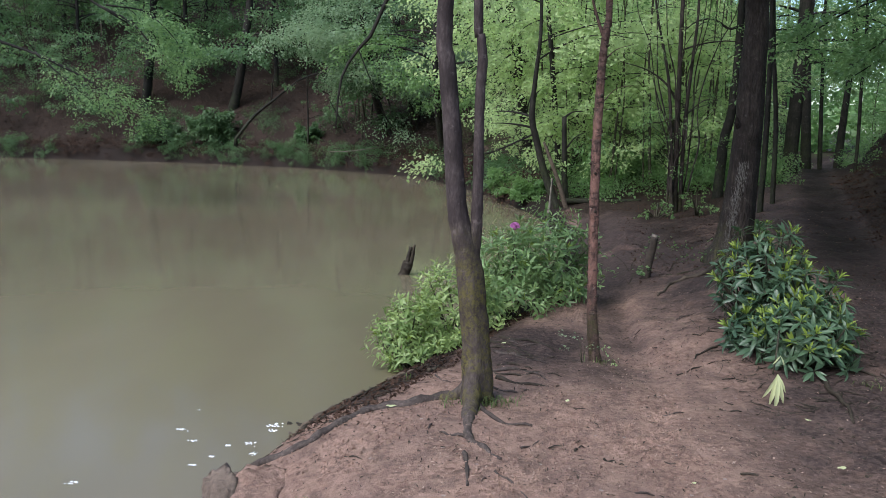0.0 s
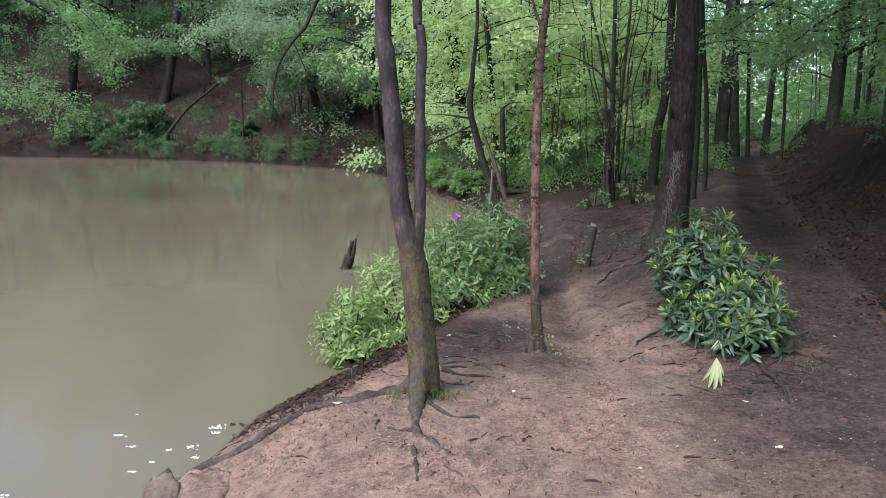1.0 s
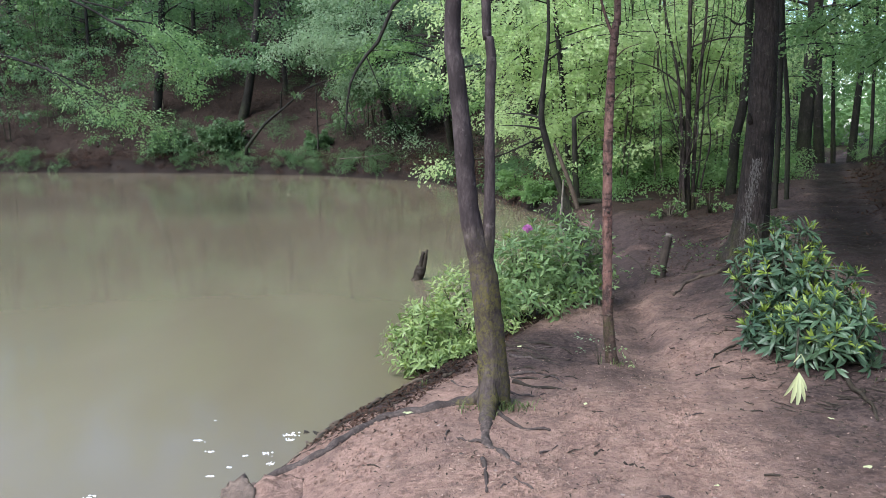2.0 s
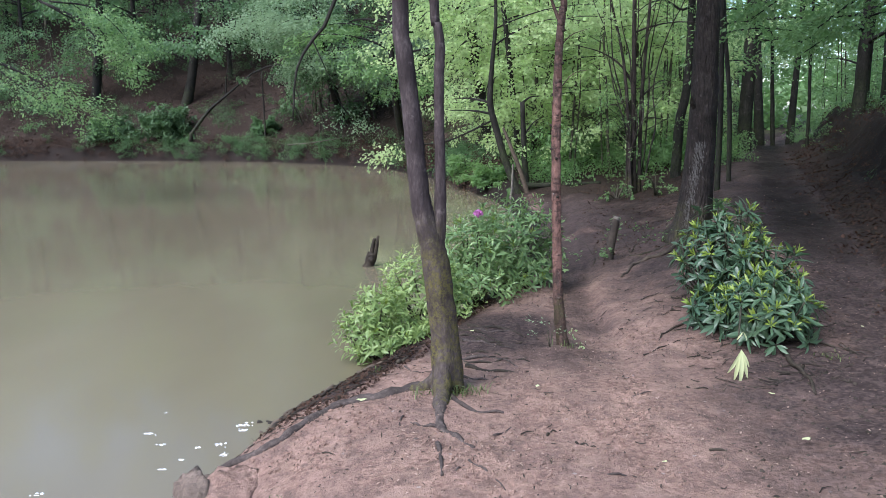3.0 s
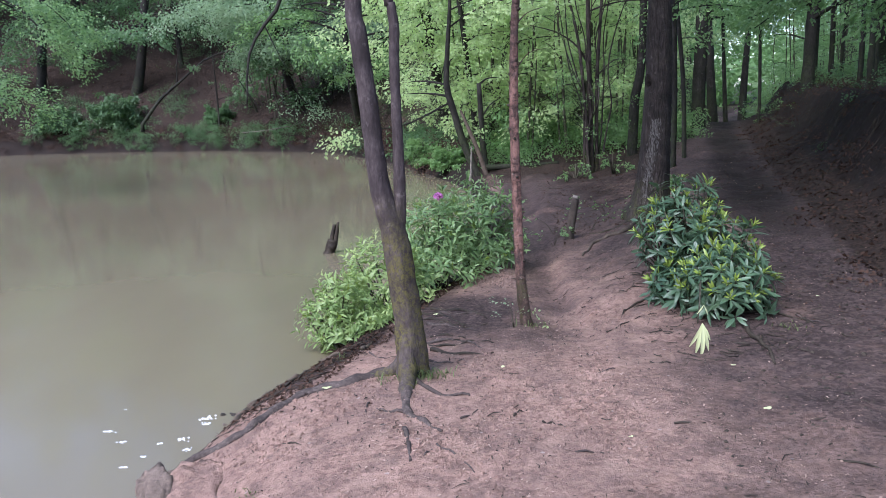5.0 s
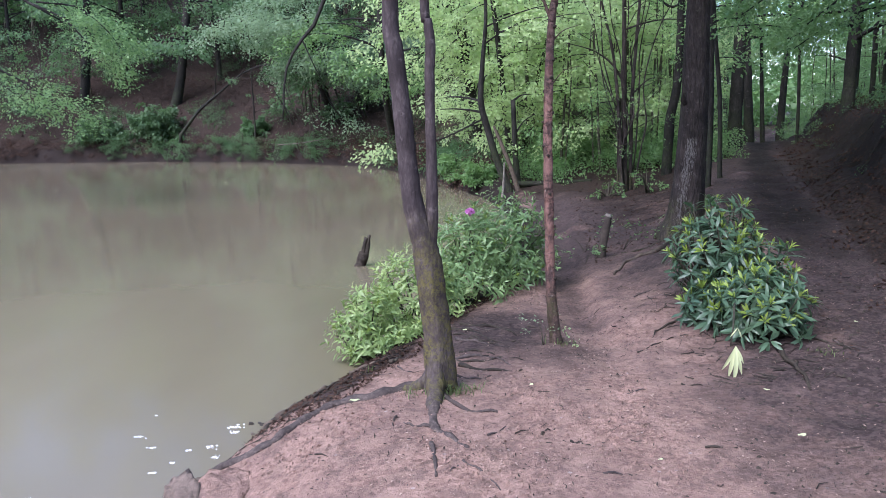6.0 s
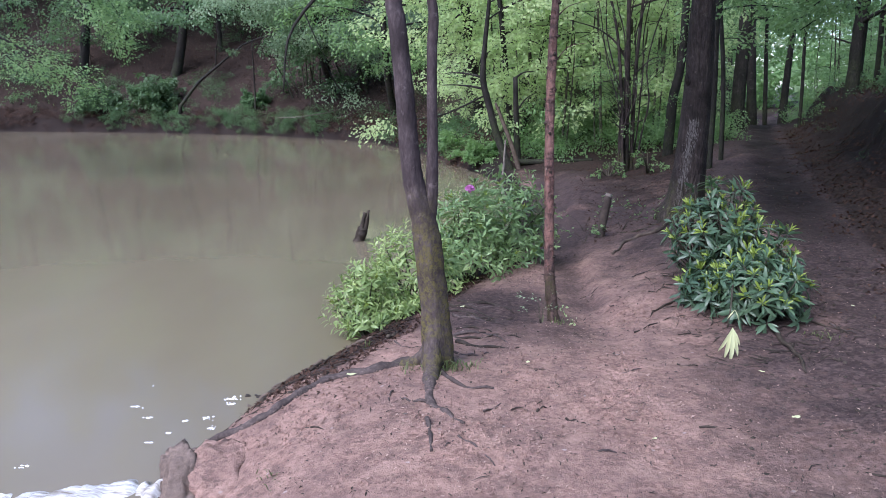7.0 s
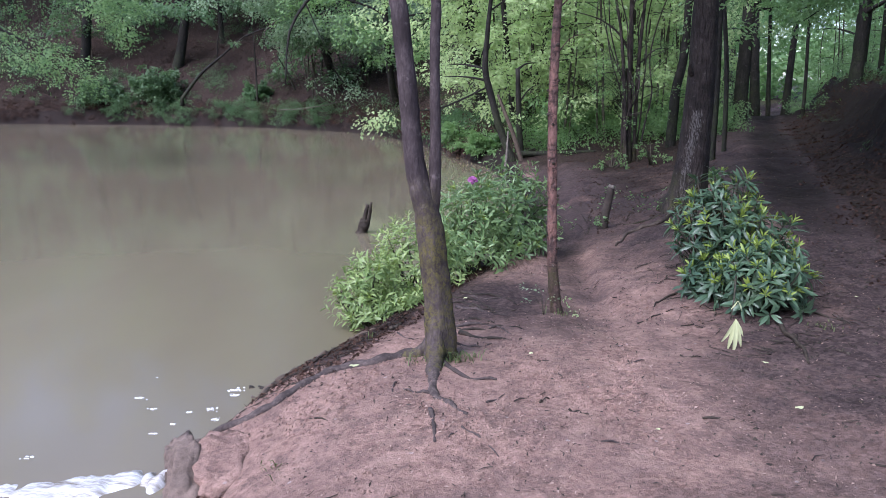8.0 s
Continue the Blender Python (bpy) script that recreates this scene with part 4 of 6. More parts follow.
for x, y, z, h in ((0.02, 7.3, 0.52, 0.24), (0.30, 7.4, 0.62, 0.34), (0.42, 7.5, 0.66, 0.38), (0.55, 7.6, 0.60, 0.36), (0.62, 7.7, 0.60, 0.26), (0.78, 7.7, 0.52, 0.30), (0.88, 7.8, 0.40, 0.30), (0.22, 7.2, 0.50, 0.25)):
    put("tall_shoot", sprig("tall_shoot", r, 0.085, M_RHODO_MID, 16, h), back_rhodo, at=pose(x - 0.3, y - 7.5, z + 0.1, r.normal(0, 8), r.normal(0, 8), r.uniform(0, 360)))

# pink bloom
r = np.random.default_rng(31)
core = Shape()
core.tube([(0, 0, -0.03), (0, 0, 0.0), (0, 0, 0.03), (0, 0, 0.045)], [0.012, 0.026, 0.024, 0.008], 8, 0.2)
bloom = put("bloom", core.mesh("bloom", M_PINK), back_rhodo, "round pink flower head", at=(0.135 - 0.3, 7.25 - 7.5, 0.645 + 0.1))
petal = mesh_from("petal", [(0, 0, 0), (0.022, 0, 0.014), (0.014, 0.014, 0.034), (-0.002, 0.018, 0.030), (-0.016, 0.006, 0.024)], [(0, 1, 2), (0, 2, 3), (0, 3, 4)], M_PINK)
for k in range(26):
    d = Vector(r.normal(0, 1, 3)).normalized()
    d.z = abs(d.z) * 0.8
    put("petal", petal, bloom, at=Matrix.Scale(0.8, 4) @ Matrix.Translation(d * 0.028) @ Vector((0, 0, 1)).rotation_difference(d).to_matrix().to_4x4() @ Matrix.Rotation(r.uniform(0, 6.28), 4, "Z"))

# broken, wilted sprig hanging from the shrub on the mound
def hanging_leaves(spread, length):
    """Limp leaves fanned out below one point, their pale undersides to the front."""
    for a, s in spread:
        d = Vector((math.sin(radians(a)), -0.10 - 0.10 * math.cos(a), -math.cos(radians(a)))).normalized()
        n = (Vector((0.25 * math.sin(a * 3), -1, 0.15)) - d * Vector((0.25 * math.sin(a * 3), -1, 0.15)).dot(d)).normalized()
        yield Matrix((d, n.cross(d), n)).transposed().to_4x4() @ Matrix.Scale(length * s, 4)


wilted = mesh_from("wilted_leaf", [(x, y * 0.52, z) for x, y, z in LEAF_V], LEAF_F, M_PALE, True)
for spot, spread, size in (((1.645, 4.44, 0.165), ((-22, 0.85), (-11, 1.0), (0, 1.1), (12, 0.9), (25, 0.6)), 0.205), ((1.665, 4.48, 0.265), ((-34, 0.7), (28, 0.8)), 0.10)):
    for m in hanging_leaves(spread, size):
        put("wilted_leaf", wilted, front_rhodo, "pale wilted leaf hanging down", Matrix.Translation(Vector(spot) - Vector((2.0, 5.4, 0.05))) @ m)
st = Shape()
st.tube(curve_through([(1.645 - 2, 4.52 - 5.4, 0.09), (1.67 - 2, 4.56 - 5.4, 0.21), (1.78 - 2, 4.85 - 5.4, 0.27)], 6), lerp_list([0.004, 0.007], 6), 6)
put("broken_stem", st.mesh("broken_stem", M_STEM), front_rhodo)
root([(2.06, 4.82), (2.04, 4.60), (2.03, 4.38), (1.97, 4.16)], 0.019, 0.007, front_rhodo, (2.0, 5.4, 0.05), mat=M_ROT, seed=41, sink=0.1)
root([(2.30, 5.02), (2.42, 4.86), (2.50, 4.70)], 0.009, 0.004, front_rhodo, (2.0, 5.4, 0.05), mat=M_ROT, seed=43, sink=0.1)
root([(2.10, 4.62), (2.02, 4.50), (1.88, 4.47)], 0.008, 0.003, front_rhodo, (2.0, 5.4, 0.05), mat=M_ROT, seed=44, sink=0.1)
root([(1.62, 5.55), (1.45, 5.42), (1.38, 5.3)], 0.010, 0.004, front_rhodo, (2.0, 5.4, 0.05), mat=M_ROT, seed=42, sink=0.1)

# ---- stump, post, stick, stone, foam ----
def prong(pts, radii, seed):
    """A jagged splinter of a broken trunk."""
    sh = Shape()
    sh.tube(curve_through(pts, 12), lerp_list(radii, 12), 9, 0.45, True, seed)
    return sh.mesh("splinter", M_ROT)


stump = thing("broken_stump", (-1.28, 10.1, -0.42), "dark rotten split stump standing in the pond", "stump")
put("split_trunk", prong([(-0.05, 0, -0.5), (-0.02, 0, -0.05), (0.03, 0, 0.10), (0.05, 0, 0.20)], [0.075, 0.072, 0.066, 0.055], 3), stump)
put("splinter", prong([(0.02, 0, 0.10), (0.05, 0, 0.25), (0.085, 0, 0.40)], [0.034, 0.032, 0.020], 5), stump)
put("splinter", prong([(0.065, 0.01, 0.10), (0.10, 0.01, 0.25), (0.135, 0, 0.43)], [0.034, 0.030, 0.016], 8), stump)
put("splinter", prong([(-0.03, -0.02, 0.05), (-0.01, -0.02, 0.15), (0.0, -0.02, 0.22)], [0.03, 0.026, 0.010], 9), stump)
post = thing("wooden_post", (1.62, 8.50, -0.07), "short leaning weathered wooden post beside the track", "post")
sh = Shape()
sh.tube(curve_through([(-0.03, 0, -0.3), (0, 0, 0), (0.04, 0, 0.28), (0.078, 0, 0.485)], 12), lerp_list([0.054, 0.050, 0.045, 0.040], 12), 12, 0.16, True, 3)
put("shaft", sh.mesh("shaft", M_POST), post)
sh = Shape()
sh.tube([(0.076, 0, 0.478), (0.084, 0, 0.512)], [0.041, 0.030], 10, 0.35, True, 9)
put("split_top", sh.mesh("split_top", M_DEAD), post)
dead = thing("dead_stick", (0.51, 8.3, -0.05), "bare bleached stick standing upright among leaves", "stick")
sh = Shape()
sh.tube(curve_through([(0, 0, -0.1), (0.0, 0, 0.65), (0.012, 0, 0.85), (0.025, 0, 1.1)], 10), lerp_list([0.016, 0.015, 0.009], 10), 7, 0.15, True, 2)
put("stick", sh.mesh("stick", M_DEAD), dead)


def rock(name, at, size, label, seed, mat=None, block=0.6):
    bm = bmesh.new()
    bmesh.ops.create_icosphere(bm, subdivisions=4, radius=1.0)
    for v in bm.verts:
        p = v.co.copy()
        p = Vector([math.copysign(abs(c) ** block, c) for c in p])
        k = 1 + 0.26 * noise.noise(p * 1.6 + Vector((seed, 0, 0))) + 0.22 * noise.noise(p * 3.4 + Vector((0, seed, 0))) + 0.11 * noise.noise(p * 9)
        v.co = Vector((p.x * size[0], p.y * size[1], p.z * size[2])) * k
    me = bpy.data.meshes.new(name)
    bm.to_mesh(me)
    bm.free()
    me.materials.append(mat or M_STONE)
    me.polygons.foreach_set("use_smooth", [True] * len(me.polygons))
    return tagged(put(name, me, at=at), label, "stone")


rock("stone", pose(-1.38, 3.52, -0.42, 8, -4, 16), (0.095, 0.27, 0.125), "silt-streaked brown stone block at the outflow", 3, None, 0.48)
rock("stone", pose(-1.20, 3.56, -0.37, 6, -6, 18), (0.16, 0.27, 0.095), "flat silt-covered stone set in the bank edge", 7, M_EARTH, 0.5)

def foam_patch(x0, y0, long, wide, fx, fy, high, label):
    """White water falling over the outflow, in streaks."""
    foam = Shape()
    for j in range(fy):
        for i in range(fx):
            u, v = i / (fx - 1), j / (fy - 1)
            x, y = x0 + long * u, y0 + 0.20 * u * long / 0.82 - wide * v + 0.03 * math.sin(u * 9)
            p = Vector((x, y, 0))
            z = WATER_Z + 0.004 + high * math.exp(-((v - 0.30) / 0.24) ** 2) * (0.35 + 0.65 * u) - 0.10 * v + 0.016 * noise.noise(p * 9) + 0.014 * noise.noise(Vector((x * 30, y * 6, 0)))
            z -= 0.05 * smooth(0.88, 1.0, u) + 0.03 * smooth(0.12, 0.0, v)
            if min(i, j, fx - 1 - i) == 0:
                z = WATER_Z - 0.03
            foam.v.append((x, y + 0.06 * noise.noise(p * 6 + Vector((0, 0, 4))), z))
    for j in range(fy - 1):
        for i in range(fx - 1):
            a = j * fx + i
            foam.f.append((a, a + fx, a + fx + 1, a + 1))
    tagged(put("white_water", foam.mesh("white_water", M_FOAM)), label, "foam", kind="structure")


foam_patch(-2.35, 3.47, 0.78, 0.62, 34, 22, 0.062, "streaked white foaming water at the pond's outflow")
foam_patch(-1.60, 3.60, 0.17, 0.42, 14, 22, 0.10, "narrow tongue of white water beside the stone")


# sun glints on the water, made as flat white flecks
froth = Shape()


def fleck(x, y, size, seed):
    """A little patch of white flecks on the water, standing for sun glints."""
    r = np.random.default_rng(seed)
    for _ in range(max(4, int(size * 420))):
        c = Vector((x + r.normal(0, size * 0.55), y + r.normal(0, size * 0.4), WATER_Z))
        n, rad = 7, r.uniform(0.002, 0.009) * (0.7 + size * 6)
        b = len(froth.v)
        froth.v.append(c + Vector((0, 0, 0.006)))
        for k in range(n):
            a = 6.283 * k / n
            q = rad * r.uniform(0.5, 1.3)
            froth.v.append(c + Vector((math.cos(a) * q * 1.2, math.sin(a) * q, 0.001)))
        froth.f.extend((b, b + 1 + k, b + 1 + (k + 1) % n) for k in range(n))


for k, (x, y, s) in enumerate([(-1.46, 4.68, 0.075), (-1.43, 4.60, 0.05), (-2.03, 4.55, 0.05), (-1.88, 4.38, 0.03), (-1.52, 4.38, 0.05), (-1.46, 4.25, 0.04), (-1.68, 4.17, 0.03), (-1.64, 4.34, 0.03), (-1.75, 4.05, 0.03), (-2.3, 3.75, 0.04), (-2.05, 4.9, 0.015)]):
    fleck(x, y, s * 0.72, 50 + k)
tagged(put("froth", froth.mesh("froth", M_GLINT, False)), "small white flecks standing for sun glints on the pond", "foam", kind="stuff")

# bits afloat
for k, (x, y, s) in enumerate([(-11.9, 22.8, 1.6), (-7.3, 24.5, 2.0), (-3.6, 11.5, 0.7), (-2.6, 9.6, 0.7)]):
    ob = put("floating_leaf", mesh_from("floating_leaf", [(-0.05, 0, 0.004), (0, -0.025, 0.012), (0.06, 0, 0.008), (0, 0.028, 0.014)], [(0, 1, 2, 3)], M_PALE), at=pose(x, y, WATER_Z, 0, 0, 50 * k) @ Matrix.Scale(s * 0.5, 4))
    tagged(ob, "pale leaf afloat on the murky pond", "leaf", "floating leaves")
snag = thing("drowned_branch", (-7.9, 25.6, WATER_Z), "thin dark branch poking out of the pond", "branch")
sh = Shape()
sh.tube(curve_through([(0, 0, -0.4), (0.02, 0, 0.1), (-0.06, 0, 0.35)], 6), lerp_list([0.02, 0.01], 6), 6)
put("twig", sh.mesh("twig", M_ROT), snag)
sh = Shape()
sh.tube(curve_through([(0.1, 0, -0.3), (0.35, 0, 0.04), (0.6, 0, 0.10)], 6), lerp_list([0.02, 0.01], 6), 6)
put("twig", sh.mesh("twig", M_ROT), snag)

# fallen leaf
leaf_v = [(t, w * side, 0.010 + 0.012 * abs(math.sin(t * 60)) + 0.25 * w) for t, w in ((-0.034, 0.002), (-0.022, 0.013), (-0.006, 0.020), (0.010, 0.017), (0.024, 0.009), (0.036, 0.001)) for side in (-1, 0, 1)]
lf = mesh_from("fallen_leaf", leaf_v, [(3 * k + c, 3 * k + 3 + c, 3 * k + 4 + c, 3 * k + 1 + c) for k in range(5) for c in (0, 1)], M_PALE)
for x, y, a, s in ((1.634, 3.513, 20, 0.75), (0.42, 4.35, 70, 0.6), (1.72, 4.15, 140, 0.55), (-0.62, 4.28, 10, 0.9), (0.05, 5.75, 45, 0.7), (2.75, 5.2, 100, 0.5), (0.9, 3.3, 200, 0.4)):
    ob = put("fallen_leaf", lf, at=pose(x, y, ground_z(x, y) + 0.012, 0, 0, a) @ Matrix.Scale(s, 4))
    tagged(ob, "small pale fallen leaf on bare clay", "leaf", "fallen leaves")


# ---- litter ----
def scatter(name, spots, size, mat, label, flat=0.35, seed=1, aspect=0.5):
    """Many small bent flakes lying on the ground, as one mesh."""
    r = np.random.default_rng(seed)
    xy = np.array(spots)
    z = land(xy[:, 0], xy[:, 1]) + np.array([rough(x, y, 1.0) for x, y in spots]) + 0.006
    n = len(xy)
    a = r.uniform(0, 6.283, n)
    s = size * r.uniform(0.4, 1.3, n) ** 1.3
    d = np.stack([np.cos(a), np.sin(a), r.normal(0, flat, n)], 1) * s[:, None]
    w = np.stack([-np.sin(a), np.cos(a), r.normal(0, flat, n)], 1) * (s * aspect * r.uniform(0.5, 1.2, n))[:, None]
    c = np.stack([xy[:, 0], xy[:, 1], z], 1)
    up = np.zeros((n, 3))
    up[:, 2] = s * 0.25
    v = np.stack([c - d, c - w + up, c + d, c + w + up * 0.4], 1).reshape(-1, 3)
    return tagged(put(name, mesh_from(name, v.tolist(), np.arange(4 * n).reshape(-1, 4).tolist(), mat)), label, "litter", kind="stuff")


r = np.random.default_rng(77)


def spots_in(count, x0, x1, y0, y1, keep):
    x, y = r.uniform(x0, x1, count), r.uniform(y0, y1, count)
    k = keep(x, y) & (shore_distance(x, y) > 0.03)
    return list(zip(x[k].tolist(), y[k].tolist()))


scatter("wood_chips", spots_in(14000, -1.4, 3.6, 2.5, 7.5, lambda x, y: (np.sin(x * 5.1 + y * 2.3) + np.sin(y * 4.3 - x) > -0.3) & (shaded_damp_at(x, y) < 0.5)), 0.0075, M_CHIP, "small wood chips, crumbs and broken leaves on trodden clay", 0.3, 2)
scatter("pale_chips", spots_in(2600, -0.9, 3.6, 2.6, 7.5, lambda x, y: shaded_damp_at(x, y) > 0.3), 0.0065, M_CHIP, "pale chips and crumbs trodden into damp and darkened soil", 0.3, 31, 0.6)
scatter("dark_crumbs", spots_in(9500, -1.4, 4.2, 2.5, 9.5, lambda x, y: x > -9), 0.011, M_ROT, "dark bits of bark and twig on trodden clay", 0.3, 3, 0.3)
scatter("dead_leaves", spots_in(60000, 2.5, 12, 5.5, 20, lambda x, y: (x - path_x(y) > 0.42 + 0.2 * np.sin(y * 3) + 0.15 * np.sin(7 * y + 5 * x)) & (x - path_x(y) < 1.25 + 0.3 * np.sin(y * 2.0))), 0.019, M_DRYLEAF, "brown dead leaves covering the bank beside the path", 0.6, 4, 0.7)
scatter("dead_leaves", spots_in(8000, 1.2, 6, 8.2, 17, lambda x, y: (x - track_x(y) > 0.3) & (x - path_x(y) < -1.0)), 0.014, M_DRYLEAF, "brown dead leaves on the woodland floor", 0.5, 5, 0.7)
scatter("leaf_crumbs", spots_in(9000, 2.2, 7.5, 4.5, 16, lambda x, y: np.abs(x - path_x(y)) < 0.75), 0.012, M_DRYLEAF, "crumbled brown leaves trodden into the path", 0.4, 9, 0.6)
scatter("dead_leaves", spots_in(9000, 3.5, 10, 6, 18, lambda x, y: (x - path_x(y) > 1.1) & (x - path_x(y) < 2.6)), 0.018, M_DRYLEAF, "scattered dead leaves on the steep bank face", 0.7, 14, 0.6)
scatter("pale_chips", spots_in(1500, 1.8, 7.5, 3.0, 14, lambda x, y: np.abs(x - path_x(y) - 0.2) < 0.9), 0.008, M_CHIP, "pale chips and leaf bits trodden into the path", 0.3, 10, 0.6)
scatter("dead_leaves", spots_in(15000, -32, 4, 19, 58, lambda x, y: shore_distance(x, y) < 14), 0.07, M_HILLLEAF, "brown dead leaves covering the far slope", 0.5, 6, 0.7)


def clods(name, spots, size, mat, label, seed):
    """Small angular crumbs of earth, as one mesh."""
    r = np.random.default_rng(seed)
    xy = np.array(spots)
    n = len(xy)
    z = land(xy[:, 0], xy[:, 1]) + np.array([rough(x, y, 1.0) for x, y in spots])
    c = np.stack([xy[:, 0], xy[:, 1], z], 1)
    s = size * r.uniform(0.25, 1.0, n) ** 2 + 0.002
    corner = np.array([(1, 0, 0), (0, 1, 0), (-1, 0, 0), (0, -1, 0), (0, 0, 0.75), (0, 0, -0.5)])
    v = c[:, None] + corner[None] * s[:, None, None] * r.uniform(0.5, 1.4, (n, 6, 1)) + r.normal(0, 0.15, (n, 6, 3)) * s[:, None, None]
    base = np.array([(0, 1, 4), (1, 2, 4), (2, 3, 4), (3, 0, 4), (1, 0, 5), (2, 1, 5), (3, 2, 5), (0, 3, 5)])
    f = (np.arange(n)[:, None, None] * 6 + base[None]).reshape(-1, 3)
    return tagged(put(name, mesh_from(name, v.reshape(-1, 3).tolist(), f.tolist(), mat)), label, "soil", kind="stuff")


clods("clay_crumbs", spots_in(30000, -1.3, 3.2, 2.5, 8.0, lambda x, y: (np.sin(x * 3.1 + 1.5 * np.sin(y * 2.7)) + np.sin(y * 3.7 + x) + np.sin(9 * x + 4 * y) > -0.3) & (shaded_damp_at(x, y) < 0.3)), 0.014, M_EARTH, "loose crumbs of reddish clay", 15)
clods("dark_crumbs", spots_in(6000, 1.2, 6.5, 3.0, 12, lambda x, y: x > 0.28 * y + 0.4), 0.016, M_ROT, "dark crumbs of soil and bark on the path", 16)


def twig_litter(name, spots, label, seed, lo, hi, mat):
    """Short thin twigs strewn over the ground."""
    r = np.random.default_rng(seed)
    sh = Shape()
    for x, y in spots:
        a, l = r.uniform(0, 6.28), r.uniform(lo, hi)
        bend = r.normal(0, 0.15)
        pts = []
        for k in (-1, 0, 1):
            px, py = x + math.cos(a) * l * k / 2 - math.sin(a) * l * bend * (k == 0), y + math.sin(a) * l * k / 2 + math.cos(a) * l * bend * (k == 0)
            pts.append((px, py, ground_z(px, py) + rough(px, py, 1.0) + 0.004 + r.uniform(0, 0.006)))
        q = r.uniform(0.0014, 0.0034) * (1 + l * 2)
        sh.tube(pts, [q, q, q * 0.5], 4)
    return tagged(put(name, sh.mesh(name, mat, False)), label, "litter", kind="stuff")


twig_litter("twig_litter", spots_in(800, -1.4, 0.0, 4.0, 6.4, lambda x, y: shore_distance(x, y) < 0.5), "dark broken twigs and rootlets along the water's edge", 5, 0.03, 0.15, M_ROT)
scatter("dead_leaves", spots_in(9000, -1.45, 0.3, 4.3, 7.2, lambda x, y: (shore_distance(x, y) < 0.62) & (shore_distance(x, y) > 0.04)), 0.017, M_DRYLEAF, "wet brown leaves and bark bits along the water's edge", 0.5, 21, 0.5)
twig_litter("twig_litter", spots_in(150, -1.2, 3.4, 2.6, 7.0, lambda x, y: x > -2), "thin broken twigs scattered over the clay", 6, 0.02, 0.08, M_ROT)
twig_litter("twig_litter", spots_in(160, 1.5, 2.6, 4.3, 6.2, lambda x, y: x > -2), "dark twigs under the rhododendron", 7, 0.04, 0.16, M_ROT)


def grass_tuft(x, y, n, h, seed, mat=None, label="small tuft of green grass at a tree's foot"):
    r = np.random.default_rng(seed)
    sh = Shape()
    for _ in range(n):
        px, py = r.normal(0, 0.05), r.normal(0, 0.035)
        a, l = r.uniform(0, 6.28), h * r.uniform(0.5, 1.2)
        o, s = Vector((math.cos(a), math.sin(a), 0)), Vector((-math.sin(a), math.cos(a), 0)) * 0.003
        p = Vector((px, py, -0.01))
        b = len(sh.v)
        q = p + Vector((0, 0, l * 0.7)) + o * l * 0.3
        t = p + Vector((0, 0, l * 0.85)) + o * l * 0.8
        sh.v += [p - s, p + s, q + s, q - s, t]
        sh.f += [(b, b + 1, b + 2, b + 3), (b + 3, b + 2, b + 4)]
    return tagged(put("grass_tuft", sh.mesh("grass_tuft", mat or M_GRASS, False), at=(x, y, ground_z(x, y))), label, "grass", "grass tufts", "stuff")


for k, (x, y, n, h) in enumerate([(-0.03, 4.30, 40, 0.07), (0.02, 4.36, 30, 0.06), (-0.27, 4.32, 22, 0.06), (0.72, 5.28, 16, 0.05), (2.3, 4.72, 24, 0.04), (-0.85, 3.25, 16, 0.03), (-0.6, 5.05, 14, 0.06), (2.42, 8.3, 30, 0.10)]):
    grass_tuft(x, y, n, h, 200 + k)


def sprout(x, y, height, n, leaf, mat, label, seed, spread=0.12, sparse=1):
    """A small leafy plant: a few thin stems with leaves."""
    r = np.random.default_rng(seed)
    ob = thing("seedling", (x, y, ground_z(x, y)), label, "plant", "small woodland plants")
    wood, sprays = Shape(), []
    for _ in range(n):
        a, h = r.uniform(0, 6.28), height * r.uniform(0.5, 1.1)
        line = curve_through([(0, 0, -0.02), (math.cos(a) * spread * 0.4, math.sin(a) * spread * 0.4, h * 0.6), (math.cos(a) * spread, math.sin(a) * spread, h)], 5)
        wood.tube(line, lerp_list([0.0022, 0.001], 5), 4)
        sprays.append((line[3], a, 0.5, 0.0, max(spread, 0.1) * 1.3))
    tagged(put("branchwork", wood.mesh("branchwork", M_STEM), ob), kind="stuff")
    put("foliage", leaf_mesh("foliage", sprays, leaf, mat, 4, sparse), ob)
    return ob


sprout(0.60, 5.26, 0.22, 5, 0.026, M_LEAF_GREY, "sparse pale-leaved sprout at the young tree's foot", 1, 0.07, 5)
sprout(0.76, 5.22, 0.07, 2, 0.028, M_LEAF_BRIGHT, "tiny seedling on damp soil", 2, 0.05, 4)
sprout(1.42, 8.35, 0.22, 4, 0.045, M_LEAF, "small green seedling beside the weathered post", 3, 0.14, 3)
sprout(1.92, 8.75, 0.30, 5, 0.04, M_LEAF, "low leafy seedling beside the weathered post", 4, 0.25, 5)
sprout(1.55, 9.1, 0.3, 4, 0.05, M_LEAF, "low leafy seedling on the woodland floor", 5, 0.22, 5)
sprout(2.25, 9.4, 0.25, 5, 0.05, M_LEAF, "low leafy seedling on the woodland floor", 6, 0.25, 5)

# ---- the wood ----
SLANT = [(4.53, 16.50, -0.02, 0.115), (4.55, 16.50, 0.55, 0.103), (4.59, 16.50, 1.39, 0.097), (4.70, 16.50, 1.98, 0.091), (4.74, 16.50, 2.67, 0.079), (4.75, 16.50, 4.04, 0.073)]
